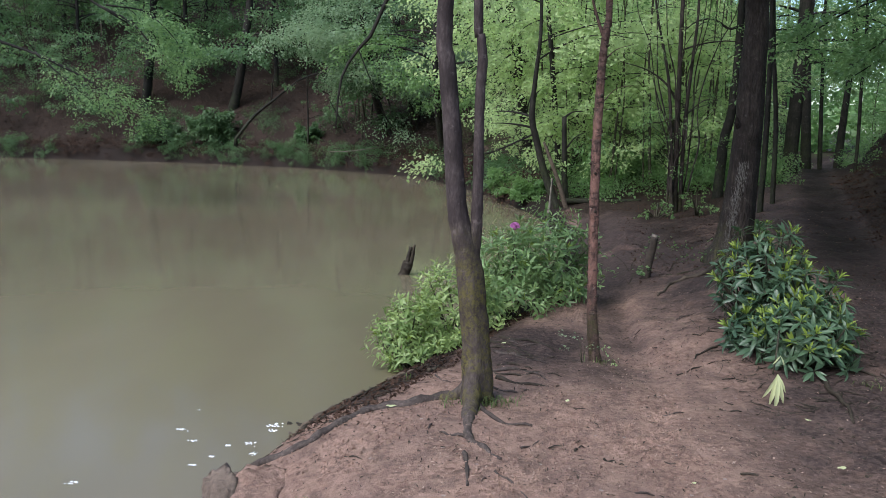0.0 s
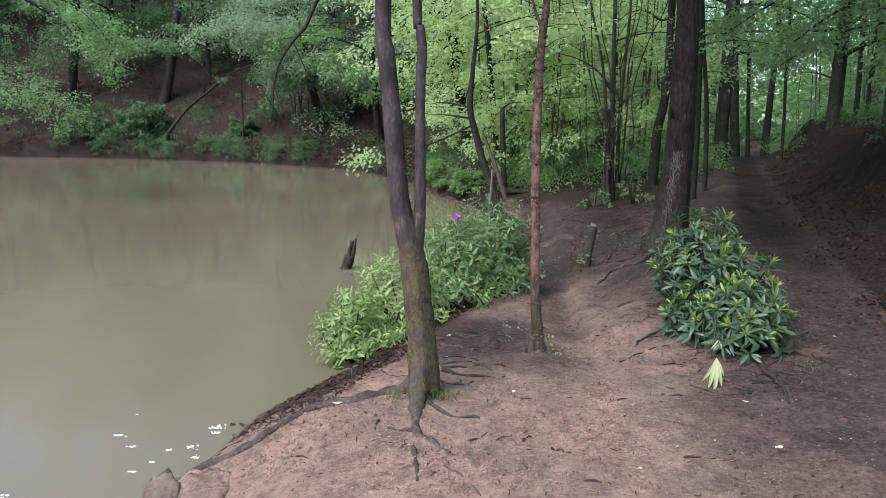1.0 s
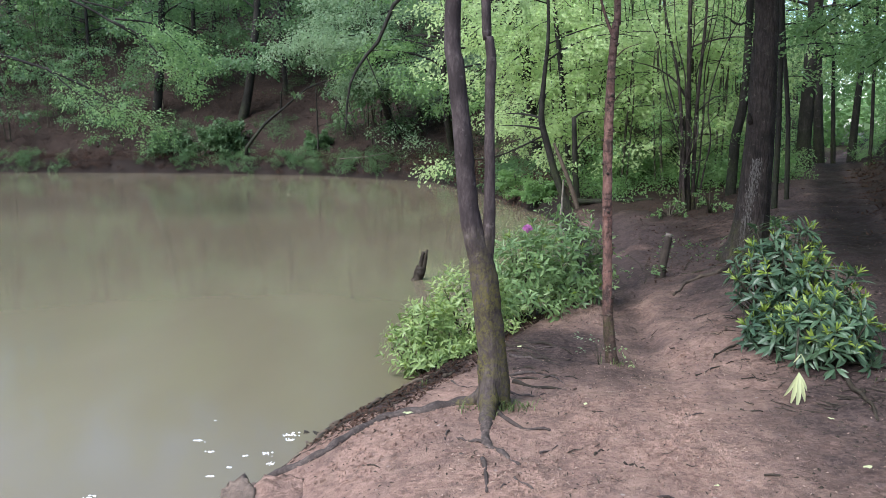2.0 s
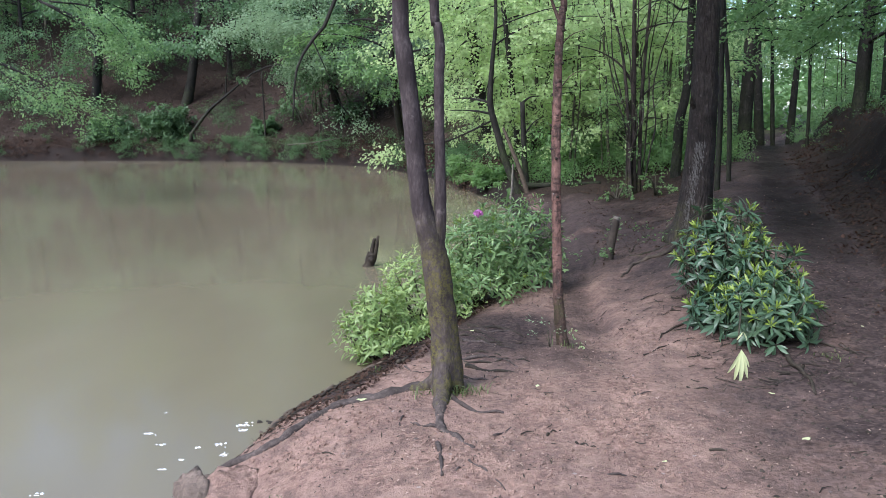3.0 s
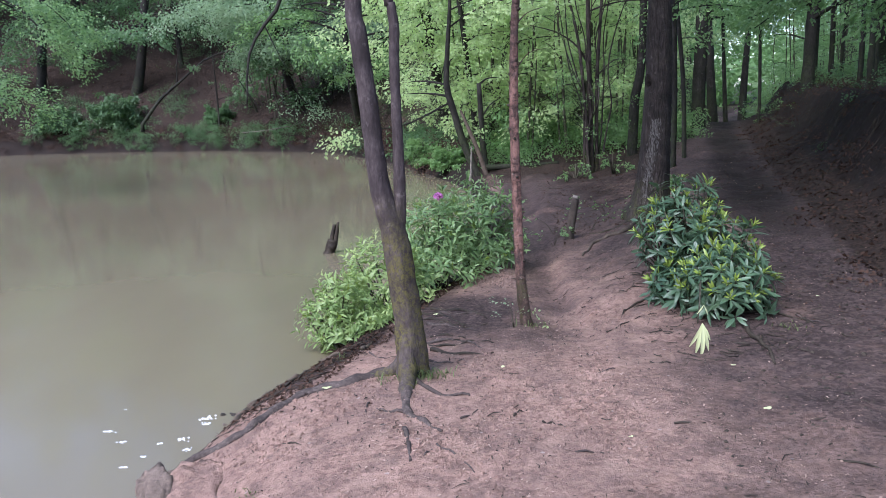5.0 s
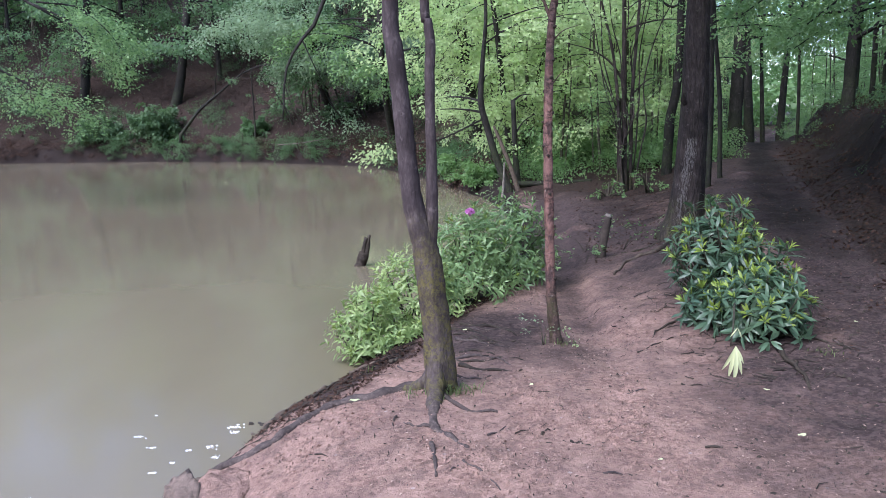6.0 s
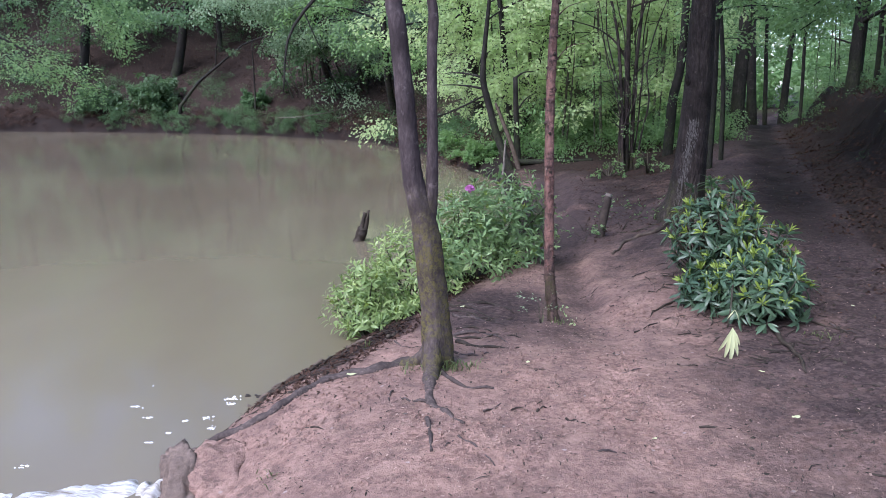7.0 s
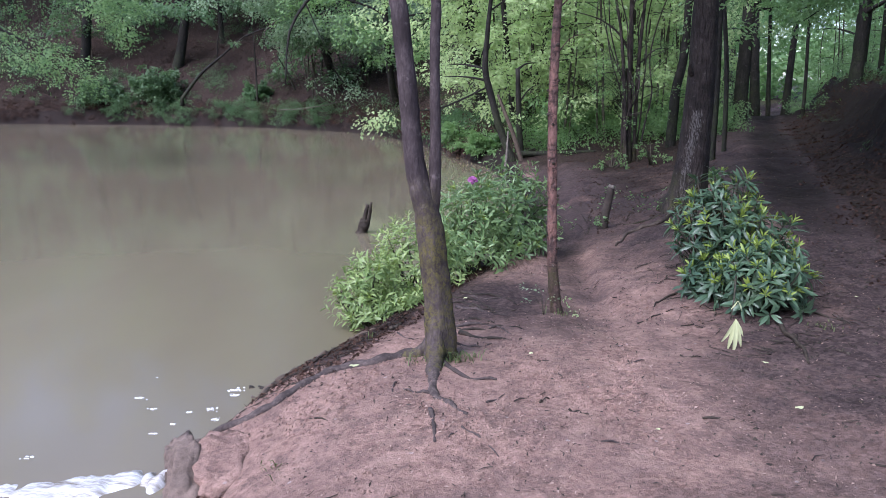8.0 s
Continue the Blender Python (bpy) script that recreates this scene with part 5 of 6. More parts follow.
tree("slanting_tree", [SLANT], 9.0, [(8, 4.0, 8.5, 2.5, 0, 360), (3, 2.2, 3.8, 1.6, 150, 380)], M_BARK, M_LEAF, 0.10, "thin dark tree with a bent trunk in the wood", seed=31,
     extra=[([(4.76, 16.45, 3.75), (4.5, 16.4, 3.66), (4.2, 16.4, 3.84), (3.85, 16.4, 3.80), (3.5, 16.4, 3.52)], 0.032, 0)])
HAZEL = [[(3.51, 15.80, -0.08, 0.062), (3.48, 15.80, 0.82, 0.054), (3.45, 15.80, 2.29, 0.047), (3.42, 15.80, 3.94, 0.040)],
         [(3.43, 15.75, -0.05, 0.044), (3.37, 15.75, 1.17, 0.036), (3.22, 15.75, 2.63, 0.028), (2.92, 15.75, 3.94, 0.022)],
         [(3.62, 15.85, -0.05, 0.046), (3.62, 15.85, 1.73, 0.038), (3.69, 15.85, 2.96, 0.031), (3.74, 15.85, 3.94, 0.026)]]
r = np.random.default_rng(44)
for k in range(7):
    x, fan = 3.32 + 0.06 * k, (-1.2 + 0.38 * k) * r.uniform(0.6, 1.1)
    y, q = 15.6 + r.uniform(0, 0.4), r.uniform(0.012, 0.022)
    HAZEL.append([(x, y, -0.06, q)] + [(x + fan * u * u + r.normal(0, 0.06), y + r.normal(0, 0.08), 4.0 * u, q * (1 - 0.55 * u)) for u in (0.18, 0.34, 0.5, 0.66, 0.82, 1.0)])
TWIGS = [([(3.45, 15.8, 2.13), (3.19, 15.8, 2.52), (2.79, 15.8, 2.79), (2.27, 15.8, 2.94)], 0.027, 0), ([(3.38, 15.8, 1.5), (3.1, 15.8, 2.1), (2.75, 15.8, 3.2)], 0.016, 0), ([(3.6, 15.8, 1.9), (3.95, 15.8, 2.2), (4.25, 15.8, 2.2)], 0.018, 0)]
for k in range(26):
    z, side = r.uniform(0.7, 3.6), -1 if k % 2 else 1
    x, y, l = 3.46 + side * r.uniform(0, 0.10 + 0.12 * z), 15.75 + r.normal(0, 0.15), r.uniform(0.3, 1.1)
    TWIGS.append(([(x, y, z), (x + side * l * 0.35, y + r.normal(0, 0.1), z + l * r.uniform(0.1, 0.5)), (x + side * l * 0.7, y, z + l * r.uniform(0.3, 0.9))], r.uniform(0.005, 0.011), 2.5 if k % 3 == 0 else 0))
tree("hazel_clump", HAZEL, 7.0, [(16, 3.2, 6.5, 1.8, 0, 360), (6, 0.4, 2.8, 0.5, 0, 360)], M_OAK, M_LEAF, 0.045, "many-stemmed dark hazel clump with sparse young leaves", seed=33, density=3.0, size=0.5, extra=TWIGS)
tree("leaning_tree", [[(1.25, 17.20, -0.13, 0.089), (0.98, 17.20, 0.51, 0.082), (0.76, 17.20, 1.26, 0.076), (0.62, 17.20, 1.87, 0.070), (0.67, 17.20, 2.72, 0.051), (0.75, 17.20, 3.68, 0.038)]],
     7.0, [(9, 3.0, 6.8, 2.2, 0, 360), (4, 1.6, 2.6, 1.3, 20, 200)], M_BARK, M_LEAF_BRIGHT, 0.10, "dark tree leaning over the end of the pond", seed=35,
     extra=[([(0.72, 17.2, 1.5), (-0.30, 17.0, 1.05), (-1.0, 16.95, 0.98), (-1.4, 16.9, 0.98)], 0.024, 0), ([(-0.9, 16.95, 0.98), (-1.35, 16.9, 0.98), (-1.75, 16.9, 0.96)], 0.012, 6.0)])
dead_trunk = tree("dead_leaning_trunk", [[(1.43, 17.00, -0.13, 0.06), (1.26, 17.00, 0.39, 0.05), (1.04, 17.00, 0.95, 0.042), (0.89, 17.00, 1.32, 0.025)]], 0, [], M_GREYWOOD, M_LEAF, 0.1, "bare grey trunk leaning in the wood", seed=36)
tree("snapped_tree", [[(1.47, 17.60, -0.10, 0.078), (1.41, 17.60, 0.61, 0.065), (1.36, 17.60, 1.88, 0.052)]], 0, [], M_BARK, M_LEAF, 0.1, "thin dark trunk snapped off at the top", seed=37,
     extra=[([(1.36, 17.6, 1.86), (1.55, 17.6, 1.98), (1.8, 17.6, 2.0)], 0.03, 0), ([(1.39, 17.6, 1.1), (1.6, 17.6, 1.4), (1.85, 17.6, 1.55)], 0.022, 2.0)])
log = thing("fallen_log", (2.2, 17.4, 0.02), "dark fallen log lying across the woodland floor", "log")
sh = Shape()
sh.tube(curve_through([(-0.75, 0.1, -0.02), (0.1, 0, -0.01), (0.9, -0.1, 0.04)], 10), lerp_list([0.07, 0.06, 0.04], 10), 9, 0.15, True, 4)
put("trunk", sh.mesh("trunk", M_BARK), log)
tree("tall_tree", [[(7.44, 20.60, 0.40, 0.228), (7.43, 20.60, 1.20, 0.190), (7.46, 20.60, 2.52, 0.174), (7.49, 20.60, 4.66, 0.159)]], 13.0, [(14, 4.5, 12.5, 3.2, 0, 360), (5, 2.6, 4.2, 2.4, -60, 90)], M_BARK, M_LEAF, 0.12, "tall dark tree beside the rising path", seed=41)
tree("tall_tree", [[(9.88, 26.00, 0.50, 0.172), (9.76, 26.00, 2.22, 0.144), (9.61, 26.00, 4.41, 0.124)]], 13.0, [(14, 3.8, 12.5, 3.0, 0, 360)], M_BARK, M_LEAF, 0.13, "tall dark tree beside the rising path", seed=42)
tree("tall_tree", [[(12.57, 30.00, 0.34, 0.155), (12.58, 30.00, 1.15, 0.133), (12.62, 30.00, 2.11, 0.122), (12.71, 30.00, 4.01, 0.099)]], 12.0, [(14, 3.2, 11.5, 3.0, 0, 360)], M_BARK, M_LEAF_BRIGHT, 0.14, "slim tree beyond the crest of the path", seed=43)
tree("slim_tree", [[(11.13, 28.00, 0.40, 0.082), (10.98, 28.00, 2.87, 0.062), (10.83, 28.00, 5.78, 0.052)]], 9.0, [(10, 3.5, 8.5, 2.0, 0, 360)], M_BARK, M_LEAF_BRIGHT, 0.13, "slim tree beyond the crest of the path", seed=44)
tree("tall_tree", [[(8.79, 17.50, 1.25, 0.155), (8.81, 17.50, 2.00, 0.135), (8.84, 17.50, 3.11, 0.129), (8.88, 17.50, 4.19, 0.116)]], 11.0, [(12, 3.6, 10.5, 3.0, 0, 360), (6, 1.6, 3.2, 2.6, 120, 300)], M_BARK, M_LEAF, 0.10, "dark tree on top of the leafy bank", seed=45)
tree("slim_tree", [[(4.44, 13.50, 0.25, 0.050), (4.44, 13.50, 1.71, 0.045), (4.38, 13.50, 3.59, 0.040)]], 8.0, [(8, 4.0, 7.5, 1.8, 0, 360)], M_BARK, M_LEAF, 0.09, "slim dark tree beside the path", seed=46)
tree("slim_tree", [[(4.98, 14.50, 0.30, 0.048), (4.93, 14.50, 1.72, 0.043), (4.78, 14.50, 3.14, 0.037)]], 8.0, [(8, 4.0, 7.5, 1.8, 0, 360), (2, 2.2, 3.2, 1.2, -20, 60)], M_BARK, M_LEAF, 0.09, "slim dark tree beside the path", seed=47)
tree("tall_tree", [[(10.93, 18.0, 1.55, 0.172), (10.83, 18.0, 2.41, 0.159), (10.67, 18.0, 3.68, 0.146)]], 11.0, [(12, 3.4, 10.5, 3.0, 0, 360), (5, 1.8, 3.2, 2.4, 120, 300)], M_BARK, M_LEAF, 0.10, "dark tree on top of the leafy bank", seed=48)
tree("pale_sapling", [[(5.29, 8.4, 0.70, 0.022), (5.24, 8.4, 1.1, 0.019), (5.12, 8.4, 1.88, 0.015), (5.03, 8.4, 2.79, 0.013)], [(5.31, 8.45, 0.70, 0.016), (5.32, 8.45, 1.4, 0.012), (5.30, 8.5, 2.07, 0.010)]], 4.0, [(8, 2.2, 3.8, 0.9, 0, 360)], M_STEM, M_LEAF_BRIGHT, 0.07, "slender pale two-stemmed sapling on the bank", seed=49)
tree("leaning_tree", [[(4.80, 7.20, 0.38, 0.11), (4.86, 7.22, 0.60, 0.085), (5.05, 7.28, 1.15, 0.075), (5.40, 7.4, 2.1, 0.07)]], 6.5, [(12, 3.0, 6.2, 2.2, 0, 360)], M_BARK, M_LEAF, 0.09, "dark trunk leaning out of the foot of the bank", seed=62, density=4.5)

tree("bank_tree", [[(7.1, 10.6, 1.3, 0.12), (7.05, 10.6, 2.4, 0.11), (6.95, 10.6, 3.6, 0.10)]], 7.0, [(10, 2.6, 6.5, 2.6, 0, 360)], M_BARK, M_LEAF, 0.075, "leafy tree whose boughs hang over the path", seed=58, density=6.0, size=0.65,
     extra=[([(7.0, 10.6, 2.9), (6.0, 10.2, 3.3), (5.0, 9.9, 3.0), (4.3, 9.7, 2.55)], 0.035, 9.0), ([(7.0, 10.6, 2.6), (6.3, 10.9, 2.95), (5.5, 11.2, 2.8), (4.9, 11.4, 2.4)], 0.03, 9.0), ([(7.0, 10.6, 3.4), (5.8, 11.0, 3.6), (4.8, 11.4, 3.3), (4.2, 11.6, 2.9)], 0.03, 9.0), ([(7.02, 10.6, 2.3), (6.5, 10.0, 2.7), (5.9, 9.6, 2.6), (5.5, 9.3, 2.3)], 0.025, 9.0)])

slim = tree("slim_tree", [[(9.2, 15.6, 1.55, 0.055), (9.2, 15.6, 2.6, 0.05), (9.25, 15.6, 4.2, 0.045)]], 8.0, [(7, 4.4, 7.6, 1.6, 0, 360)], M_BARK, M_LEAF, 0.09, "slim dark-trunked tree on top of the bank", "bank trees", seed=61, sides=7)
for x, y, s, a in ((8.1, 14.2, 0.8, 40), (8.7, 14.9, 1.1, 80), (9.6, 16.8, 1.0, 120), (10.0, 16.0, 0.7, 10), (9.9, 18.6, 1.2, 200), (10.6, 19.4, 0.9, 300), (11.6, 19.0, 1.1, 140), (12.2, 20.6, 1.0, 60), (9.0, 13.4, 1.2, 250), (11.0, 21.5, 1.2, 20), (8.9, 20.2, 0.9, 170)):
    copy_thing(slim, pose(x, y, ground_z(x, y) - 0.1, 0, 0, a) @ Matrix.Scale(s, 4))
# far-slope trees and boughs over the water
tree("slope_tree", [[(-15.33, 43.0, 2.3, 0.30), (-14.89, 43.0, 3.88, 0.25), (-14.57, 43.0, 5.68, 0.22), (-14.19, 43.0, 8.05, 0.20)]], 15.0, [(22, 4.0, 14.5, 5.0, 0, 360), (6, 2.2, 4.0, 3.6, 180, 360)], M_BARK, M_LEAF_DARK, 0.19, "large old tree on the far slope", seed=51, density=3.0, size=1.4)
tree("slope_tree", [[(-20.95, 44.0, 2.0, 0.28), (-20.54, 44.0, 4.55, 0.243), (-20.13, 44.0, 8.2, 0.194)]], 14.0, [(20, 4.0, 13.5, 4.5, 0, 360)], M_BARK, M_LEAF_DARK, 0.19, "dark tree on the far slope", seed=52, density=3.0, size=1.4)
tree("leaning_dead_tree", [[(-13.38, 38.0, 0.9, 0.085), (-12.4, 38.0, 2.05, 0.07), (-11.2, 37.8, 2.95, 0.055), (-9.95, 37.5, 3.85, 0.035)]], 0, [], M_BARK, M_LEAF_DARK, 0.15, "thin bare trunk leaning across the far slope", seed=53,
     extra=[([(-9.95, 37.5, 3.8), (-8.9, 37, 4.1), (-7.6, 36.6, 4.0)], 0.05, 0), ([(-11.5, 37.9, 2.7), (-11.3, 37.6, 3.8), (-10.9, 37.4, 4.8)], 0.04, 0)])
overhang = tree("overhanging_tree", [[(-5.6, 37.2, 1.2, 0.20), (-5.9, 36.4, 2.6, 0.18), (-6.1, 35.4, 4.4, 0.15), (-6.3, 34.6, 6.2, 0.12)]], 11.0, [(30, 2.6, 10.5, 4.6, 190, 380), (10, 1.6, 3.6, 4.6, 225, 340)], M_BARK, M_LEAF_GREY, 0.12, "grey-green tree leaning out over the far water", seed=54, density=7.0, size=1.3,
     extra=[([(-6.0, 35.6, 3.9), (-7.6, 34.4, 3.1), (-8.1, 34.1, 3.15), (-8.45, 34, 3.45)], 0.045, 0), ([(-6.0, 36.0, 3.2), (-5.0, 33.8, 1.8), (-3.6, 32.6, 0.75)], 0.05, 3.0), ([(-5.8, 36.6, 2.1), (-4.6, 33.8, 0.75), (-3.5, 32.2, 0.35)], 0.04, 0)])
for line, q in (([(-6.1, 35.4, 4.2), (-7.2, 34.6, 4.5), (-8.24, 34, 3.76), (-7.7, 34, 3.31), (-7.05, 34, 3.12), (-5.76, 34, 3.15)], 0.03), ([(-5.7, 36.9, 1.6), (-5.0, 34.6, 0.9), (-6.21, 33, 0.59), (-7.51, 33, 0.5)], 0.03), ([(-5.3, 34.4, 0.85), (-5.0, 33.4, 0.5), (-4.3, 32.8, 0.7)], 0.02), ([(-7.7, 34, 3.31), (-7.4, 34, 3.0), (-7.3, 34, 2.4)], 0.014)):
    sh = Shape()
    sh.tube([Vector(p) - Vector((-5.6, 37.2, 1.2)) for p in curve_through(line, 18)], lerp_list([q, q * 0.45], 18), 6, 0.12)
    put("dead_limb", sh.mesh("dead_limb", M_DEAD), overhang, "pale bare dead limb")
tree("overhanging_tree", [[(-2.4, 31.8, 0.6, 0.16), (-2.6, 31.0, 2.0, 0.14), (-2.7, 30.4, 4.0, 0.12)]], 9.0, [(20, 2.4, 8.6, 3.8, 140, 380), (6, 1.4, 2.8, 3.0, 190, 330)], M_BARK, M_LEAF, 0.12, "leafy tree bending over the end of the pond", seed=55, density=4.0, size=1.2)
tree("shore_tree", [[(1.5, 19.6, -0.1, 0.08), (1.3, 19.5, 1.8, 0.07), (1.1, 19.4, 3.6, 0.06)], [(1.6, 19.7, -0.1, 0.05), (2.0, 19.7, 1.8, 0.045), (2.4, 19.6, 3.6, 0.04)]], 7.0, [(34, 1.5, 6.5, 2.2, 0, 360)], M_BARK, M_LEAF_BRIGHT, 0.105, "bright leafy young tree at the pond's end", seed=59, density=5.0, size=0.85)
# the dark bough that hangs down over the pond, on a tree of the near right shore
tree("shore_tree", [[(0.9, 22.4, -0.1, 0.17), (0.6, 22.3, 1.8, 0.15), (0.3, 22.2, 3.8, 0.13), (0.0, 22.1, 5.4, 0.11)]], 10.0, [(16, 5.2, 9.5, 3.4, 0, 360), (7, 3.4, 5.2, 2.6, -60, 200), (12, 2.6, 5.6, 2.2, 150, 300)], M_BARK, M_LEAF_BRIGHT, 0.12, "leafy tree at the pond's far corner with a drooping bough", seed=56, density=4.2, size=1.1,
     extra=[([(0.1, 22.15, 4.9), (-1.6, 22, 5.9), (-3.0, 22, 5.6), (-3.69, 22, 4.27), (-4.15, 22, 3.74), (-4.48, 22, 3.28), (-4.69, 22, 2.74), (-4.76, 22, 1.96), (-4.81, 22, 1.57)], 0.075, 0),
            ([(-4.15, 22, 3.74), (-3.86, 22, 3.05), (-3.56, 22, 2.43)], 0.022, 0), ([(-4.7, 22, 2.5), (-4.55, 22, 2.0), (-4.3, 22, 1.5), (-3.9, 22, 1.2)], 0.014, 0), ([(-4.76, 22, 1.96), (-4.5, 22, 1.5), (-4.9, 22, 1.2)], 0.012, 0)])
# bough reaching in from the shore on the other side
tree("shore_tree", [[(-17.2, 18.0, 1.2, 0.2), (-16.9, 18.0, 3.0, 0.18), (-16.5, 18.0, 5.0, 0.16)]], 10.0, [(16, 4.0, 9.5, 4.0, 0, 360)], M_BARK, M_LEAF, 0.075, "leafy tree with long boughs reaching over the pond", seed=57, density=4.0, size=0.9,
     extra=[([(-16.8, 18, 3.8), (-13.5, 18, 5.4), (-10.8, 18, 4.9), (-8.9, 18, 3.9)], 0.08, 0), ([(-9.6, 18, 4.3), (-8.8, 18, 3.9), (-8.2, 18.0, 3.2), (-7.9, 18, 2.6)], 0.03, 13.0), ([(-9.4, 18, 4.3), (-8.6, 18.3, 4.2), (-8.0, 18.3, 3.7), (-7.7, 18.3, 3.3)], 0.025, 13.0),
            ([(-10.4, 18.4, 4.8), (-9.4, 18.5, 4.5), (-8.7, 18.6, 3.9), (-8.3, 18.6, 3.3)], 0.025, 11.0), ([(-16.9, 18, 2.8), (-13.8, 18, 3.7), (-11.6, 18, 3.3), (-10.2, 18, 2.7)], 0.07, 1.5), ([(-11.0, 18, 3.1), (-10.0, 18, 2.6), (-9.2, 18, 2.0), (-8.7, 18, 1.5)], 0.03, 10.0),
            ([(-11.2, 18, 3.2), (-10.6, 17.7, 2.8), (-9.9, 17.5, 2.3), (-9.4, 17.5, 1.9)], 0.025, 7.0)])


# ---- repeated woodland trees, saplings and shrubs ----
def straight(height, r0, lean, seed):
    q = np.random.default_rng(seed)
    a = q.uniform(0, 6.28)
    return [(math.cos(a) * lean * t * height + q.normal(0, 0.05) * t, math.sin(a) * lean * t * height + q.normal(0, 0.05) * t, height * t, r0 * (1 - 0.6 * t)) for t in (0, 0.15, 0.35, 0.6)]


HOME = (0, -60, 0)


def away(stem):
    return [(x + HOME[0], y + HOME[1], z + HOME[2], q) for x, y, z, q in stem]


def kinds_of_wood(mat, leaf, size, tag, corners=4):
    big = [tree("woodland_tree", [away(straight(10, 0.17, 0.04, k))], 10.5, [(15, 3.0, 10.2, 3.4, 0, 360), (3, 2.0, 3.0, 2.2, 0, 360)], M_BARK, mat, leaf, "dark-trunked woodland tree in fresh leaf", "woodland trees", seed=60 + k + tag, sides=7, density=2.8, size=size, corners=3) for k in range(2)]
    small = [tree("sapling", [away(straight(4.5, 0.035, 0.08, 10 + k)), away([(x + 0.15, y + 0.1, z, q * 0.8) for x, y, z, q in straight(4.0, 0.03, 0.1, 20 + k)])], 4.6, [(13, 0.5, 4.4, 1.3, 0, 360)], M_STEM, mat, leaf * 0.75, "slender leafy sapling in the undergrowth", "saplings", seed=70 + k + tag, sides=5, split=False, corners=corners, density=4.2, size=size * 0.62) for k in range(3)]
    return big, small


def plant(kinds, spots, lo, hi, seed, sink=0.05):
    q = np.random.default_rng(seed)
    for k, (x, y) in enumerate(spots):
        s = q.uniform(lo, hi)
        copy_thing(kinds[k % len(kinds)], pose(x, y, ground_z(x, y) - sink, 0, 0, q.uniform(0, 360)) @ Matrix.Scale(s, 4))


def grove(count, x0, x1, y0, y1, gap, seed, keep):
    """Places for plants at least gap metres apart."""
    q, out = np.random.default_rng(seed), []
    for _ in range(count * 30):
        x, y = q.uniform(x0, x1), q.uniform(y0, y1)
        if float(shore_distance(np.array([x]), np.array([y]))[0]) < 0.5 or abs(x - float(path_x(y))) < 1.1 + 0.02 * y or not keep(x, y):
            continue
        if all((x - a) ** 2 + (y - b) ** 2 > gap * gap for a, b in out):
            out.append((x, y))
        if len(out) >= count:
            break
    return out


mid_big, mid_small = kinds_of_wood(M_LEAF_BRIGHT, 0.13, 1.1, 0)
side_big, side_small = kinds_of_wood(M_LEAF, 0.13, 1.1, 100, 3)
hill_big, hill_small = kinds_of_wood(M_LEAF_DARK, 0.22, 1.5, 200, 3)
# behind the track and the pond's end
plant(mid_small, grove(60, 0.3, 8.5, 18.5, 34, 0.8, 1, lambda x, y: x > 1.0 or y > 23), 0.7, 1.25, 1)
plant(mid_big, grove(12, -1, 10, 29, 46, 2.6, 2, lambda x, y: True), 0.7, 1.1, 2)
# beside and beyond the path
plant(side_small, grove(32, 6.5, 24, 14, 34, 1.3, 3, lambda x, y: x - path_x(y) > 2.0 or y > 25), 0.7, 1.2, 3)
plant(side_big, grove(30, 7, 36, 18, 52, 2.4, 4, lambda x, y: x - path_x(y) > 2.2 or y > 27), 0.75, 1.1, 4)
# the far slope
plant(hill_big, grove(34, -42, 2, 38, 68, 3.2, 5, lambda x, y: not (-19 < x < -9 and y < 45) and not (x >= -9 and y < 41)), 0.8, 1.2, 5)
plant(hill_small, grove(32, -34, -1, 33, 56, 1.6, 6, lambda x, y: not (-19 < x < -9 and y < 44)), 0.8, 1.5, 6)
# canopy over bank and path; first grove is unseen, added to shade them
plant(side_big, grove(18, 5.5, 16, 2, 22, 2.2, 8, lambda x, y: x - path_x(y) > 2.0 and x > 0.66 * y + 0.6), 0.9, 1.2, 8)
plant(side_big, grove(9, 13, 30, 30, 46, 2.2, 9, lambda x, y: True), 0.7, 1.0, 9)
plant(side_small, grove(24, 11, 26, 29, 42, 1.3, 10, lambda x, y: True), 0.8, 1.3, 10)
# round and behind the camera, and along the pond's other side
plant(hill_big, grove(14, -48, 30, -40, 34, 5.0, 7, lambda x, y: x < -22 or (y < -16 and x > 1) or (x > 12 and y < 12)), 0.8, 1.2, 7)
for ob in mid_big + mid_small + side_big + side_small + hill_big + hill_small:
    x, y = HOME[0] + 4 * ([*mid_big, *mid_small, *side_big, *side_small, *hill_big, *hill_small].index(ob) - 7), -26.0
    ob.location = (x, y, ground_z(x, y) - 0.05)


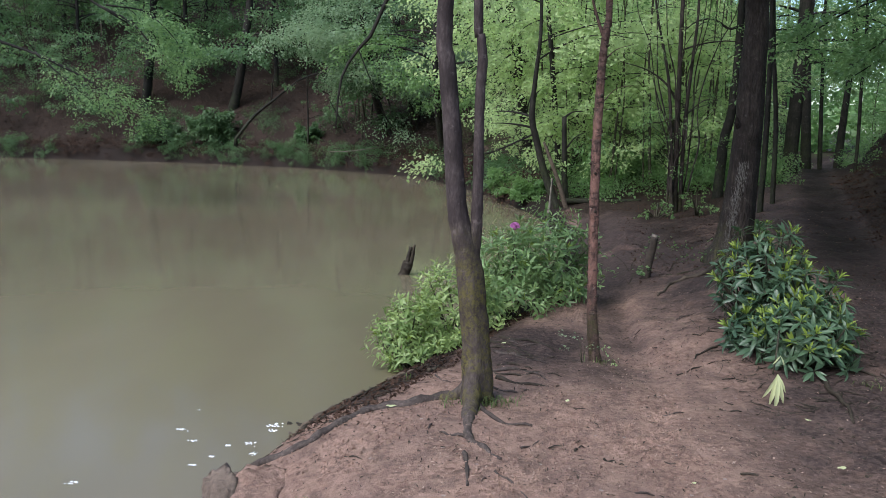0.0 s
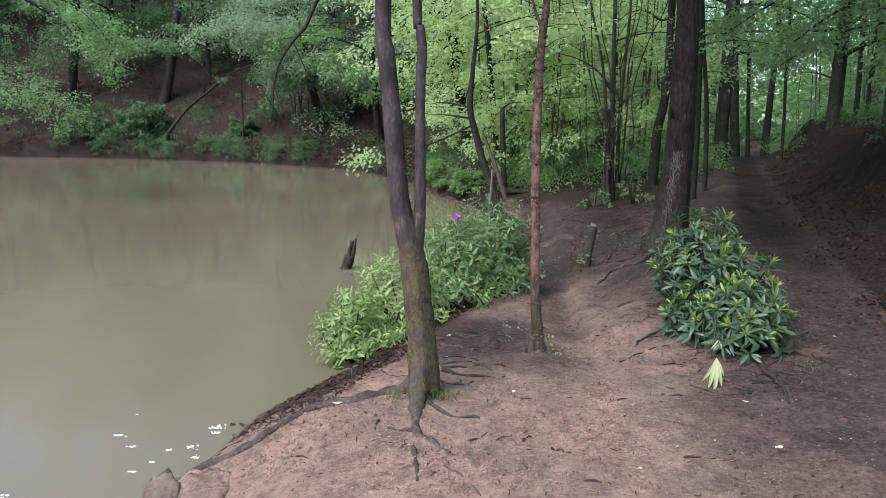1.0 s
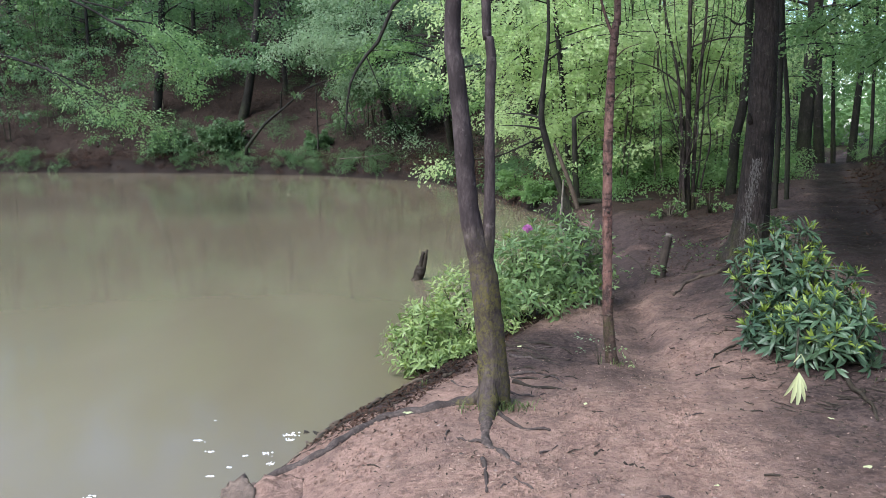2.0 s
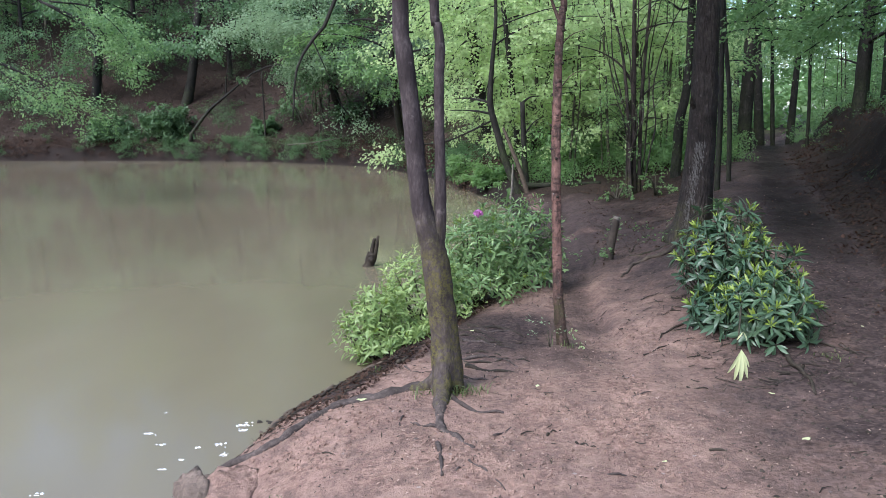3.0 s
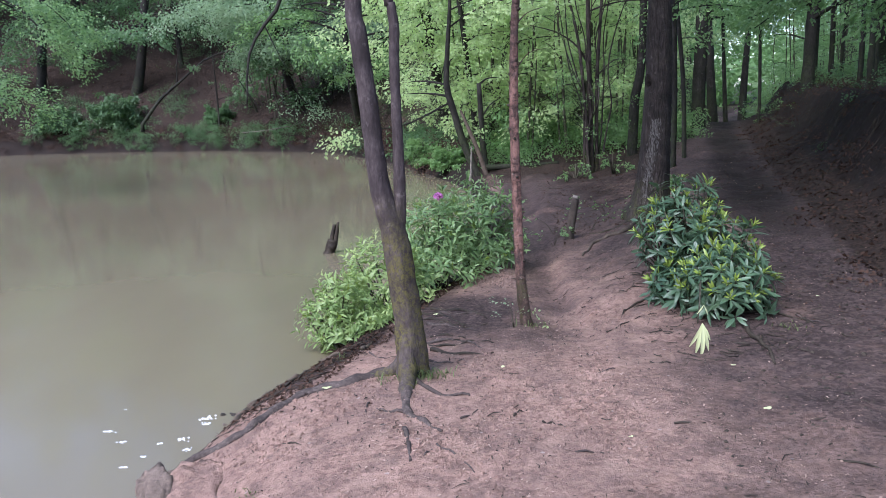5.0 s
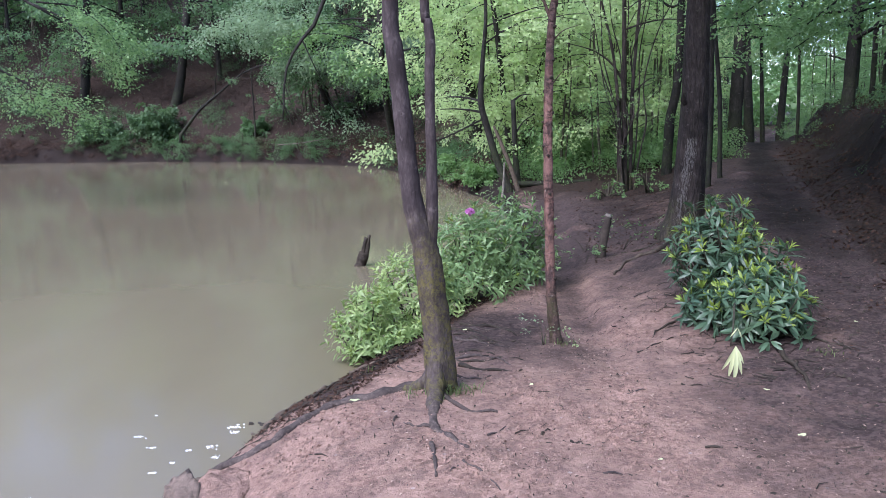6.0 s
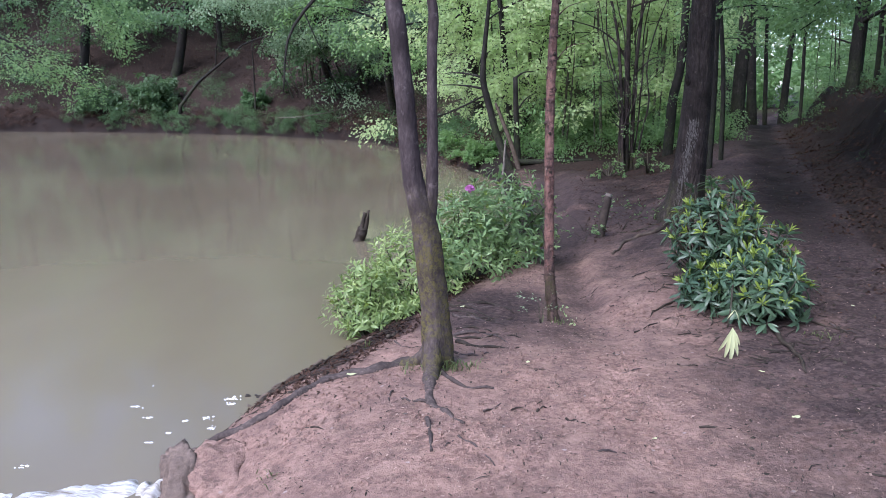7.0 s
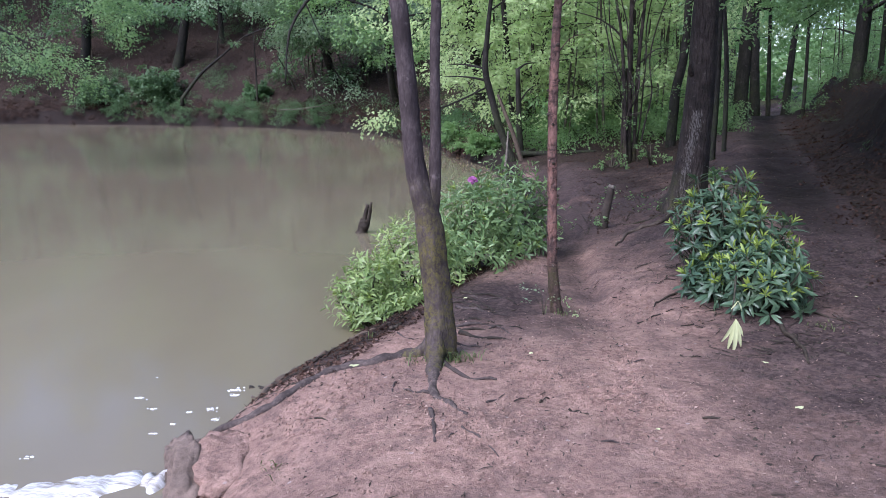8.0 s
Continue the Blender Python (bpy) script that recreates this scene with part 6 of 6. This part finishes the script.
def bush(x, y, rad, h, mat, leaf, label, seed, n=46, sparse=1):
    """A rounded but ragged shrub of many leafy twigs."""
    r = np.random.default_rng(seed)
    ob = thing("bush", (x, y, ground_z(x, y)), label, "shrub", "shrubs by the pond")
    wood, sprays = Shape(), []
    for k in range(n):
        a, e = r.uniform(0, 6.28), r.uniform(0.1, 1.4)
        l = r.uniform(0.55, 1.1)
        tip = Vector((math.cos(a) * math.cos(e) * rad * l, math.sin(a) * math.cos(e) * rad * l, math.sin(e) * h * l))
        line = curve_through([(0, 0, -0.05), tip * 0.5 + Vector((0, 0, 0.08 * h)), tip], 4)
        wood.tube(line, lerp_list([0.018, 0.006], 4), 4)
        for q in (2, 3, 4):
            sprays.append((line[q], a + r.normal(0, 0.9), r.uniform(-0.5, 0.5), r.normal(0, 0.3), rad * 0.45))
    tagged(put("branchwork", wood.mesh("branchwork", M_STEM), ob), kind="stuff")
    put("foliage", leaf_mesh("foliage", sprays, leaf, mat, 4, sparse), ob)
    return ob


bush(-18.4, 40.3, 1.05, 1.35, M_BUSH, 0.15, "round green shrub at the far water's edge", 81, 60)
bush(-15.2, 39.7, 1.30, 1.75, M_BUSH, 0.16, "round dark-green shrub at the far water's edge", 82, 70)
bush(-9.6, 37.9, 0.65, 0.85, M_LEAF_DARK, 0.13, "low green shrub on the far bank", 85, 24)
# bare dark stems in the thicket under the far boughs
r = np.random.default_rng(64)
for k in range(14):
    x, y = r.uniform(-11.5, -2.6), r.uniform(34.5, 40.5)
    if float(shore_distance(np.array([x]), np.array([y]))[0]) < 0.6:
        continue
    z, lean, h = ground_z(x, y), r.normal(0, 0.35), r.uniform(1.6, 3.6)
    tree("bare_sapling", [[(x, y, z, 0.05), (x + lean * 0.4 * h, y, z + h * 0.45, 0.04), (x + lean * h, y - 0.2, z + h, 0.022)]], 0, [(3, h * 0.3, h * 0.9, 1.3, 0, 360)], M_BARK, M_LEAF_DARK, 0.09, "thin dark stem with few leaves on the far slope", "far slope stems", seed=300 + k, sides=6, density=1.6, size=0.6)
bush(0.75, 19.3, 0.5, 0.5, M_LEAF, 0.09, "low green undergrowth at the pond's end", 86)
bush(0.2, 21.4, 0.55, 0.55, M_LEAF, 0.10, "low green undergrowth at the pond's end", 87)
bush(3.0, 15.0, 0.35, 0.40, M_LEAF, 0.05, "low green shrub beside the muddy track", 88, 9, 4)
bush(3.8, 15.2, 0.4, 0.4, M_LEAF, 0.05, "low shrub beside the hazel clump", 89, 9, 4)
bush(3.3, 10.4, 0.28, 0.35, M_LEAF, 0.055, "low green plant beside the sturdy tree", 90, 12, 3)




def undergrowth(name, spots, height, length, leaf, mat, label, seed):
    """Low leafy sprays close to the ground, as one mass."""
    q = np.random.default_rng(seed)
    heights = land(np.array(spots)[:, 0], np.array(spots)[:, 1]).tolist()
    rows = [((x, y, h + abs(q.normal(0, height))), q.uniform(0, 6.28), q.uniform(-0.2, 0.7), q.normal(0, 0.4), length * q.uniform(0.5, 1.2)) for (x, y), h in zip(spots, heights)]
    tagged(put(name, leaf_mesh(name, rows, leaf, mat, 3)), label, "undergrowth", kind="stuff")


r = np.random.default_rng(123)
clump = lambda x, y: np.sin(x * 1.3 + 1.7 * np.sin(y * 0.9)) + np.sin(y * 1.1 + x * 0.4)  # noqa: E731
undergrowth("brambles", spots_in(11000, -34, 1.5, 22, 54, lambda x, y: (shore_distance(x, y) < 10) & (clump(x, y) > 1.0)), 0.22, 0.9, 0.11, M_BUSH, "low green brambles in patches on the far slope", 1)
undergrowth("dead_bracken", spots_in(11000, -34, 1.5, 22, 54, lambda x, y: (shore_distance(x, y) < 11) & (clump(x, y) < 0.3)), 0.15, 0.8, 0.08, M_HILLLEAF, "withered brown bracken on the far slope", 2)
undergrowth("shore_plants", spots_in(52000, -34, 1.5, 20, 43, lambda x, y: (shore_distance(x, y) < 0.9) & (clump(x * 1.7, y * 1.3) > 0.25)), 0.16, 0.6, 0.10, M_LEAF_DARK, "dark overhanging plants along the far water's edge", 6)
undergrowth("dead_bracken", spots_in(30000, -34, 1.5, 20, 43, lambda x, y: (shore_distance(x, y) < 0.8) & (clump(x * 1.7, y * 1.3) < 0.2)), 0.10, 0.6, 0.09, M_DRYLEAF, "withered stems trailing at the far water's edge", 7)
undergrowth("brambles", spots_in(4000, 0.9, 18, 17.5, 38, lambda x, y: (np.abs(x - path_x(y)) > 0.9) & (clump(x * 2, y * 2) > 0.1)), 0.18, 0.6, 0.08, M_LEAF, "low green undergrowth between the trees", 3)
undergrowth("brambles", spots_in(1500, 1.6, 7.0, 17.6, 21, lambda x, y: (np.abs(x - path_x(y)) > 0.9) & (clump(x * 2.3, y * 2) > -0.5)), 0.28, 0.6, 0.075, M_LEAF, "dense low undergrowth behind the fallen log", 8)
undergrowth("brambles", spots_in(1500, 5, 16, 9, 26, lambda x, y: (x - path_x(y) > 1.9) & (clump(x * 2, y * 2) > -0.2)), 0.16, 0.5, 0.07, M_LEAF_DARK, "dark green undergrowth on top of the bank", 4)
undergrowth("ivy", spots_in(420, 4.5, 13, 7, 20, lambda x, y: (x - path_x(y) > 1.25) & (x - path_x(y) < 2.3) & (clump(x * 2.6, y * 2.2) > 0.2)), 0.07, 0.3, 0.04, M_BUSH, "dark ivy and brambles trailing over the bank's edge", 9)
undergrowth("dead_bracken", spots_in(900, 5, 14, 7, 22, lambda x, y: (x - path_x(y) > 1.2) & (x - path_x(y) < 2.6)), 0.10, 0.4, 0.05, M_DRYLEAF, "withered brown stems and leaves on the bank face", 5)

# distant trees on all sides, one mass of foliage
r = np.random.default_rng(99)
sprays = []
for k in range(3000):
    a = r.uniform(-1.25, 1.15) if k < 2300 else r.uniform(-0.1, 0.75)
    dist = r.uniform(62, 92)
    x, y = math.sin(a) * dist, math.cos(a) * dist
    sprays.append(((x, y, ground_z(x, y) + abs(r.normal(0, 7.5)) + 0.3), r.uniform(0, 6.28), r.uniform(-0.5, 0.3), r.normal(0, 0.3), 3.4))
tagged(put("far_woods", leaf_mesh("far_woods", sprays, 0.7, M_LEAF, 3)), "distant wood in full leaf", "wood", kind="stuff")
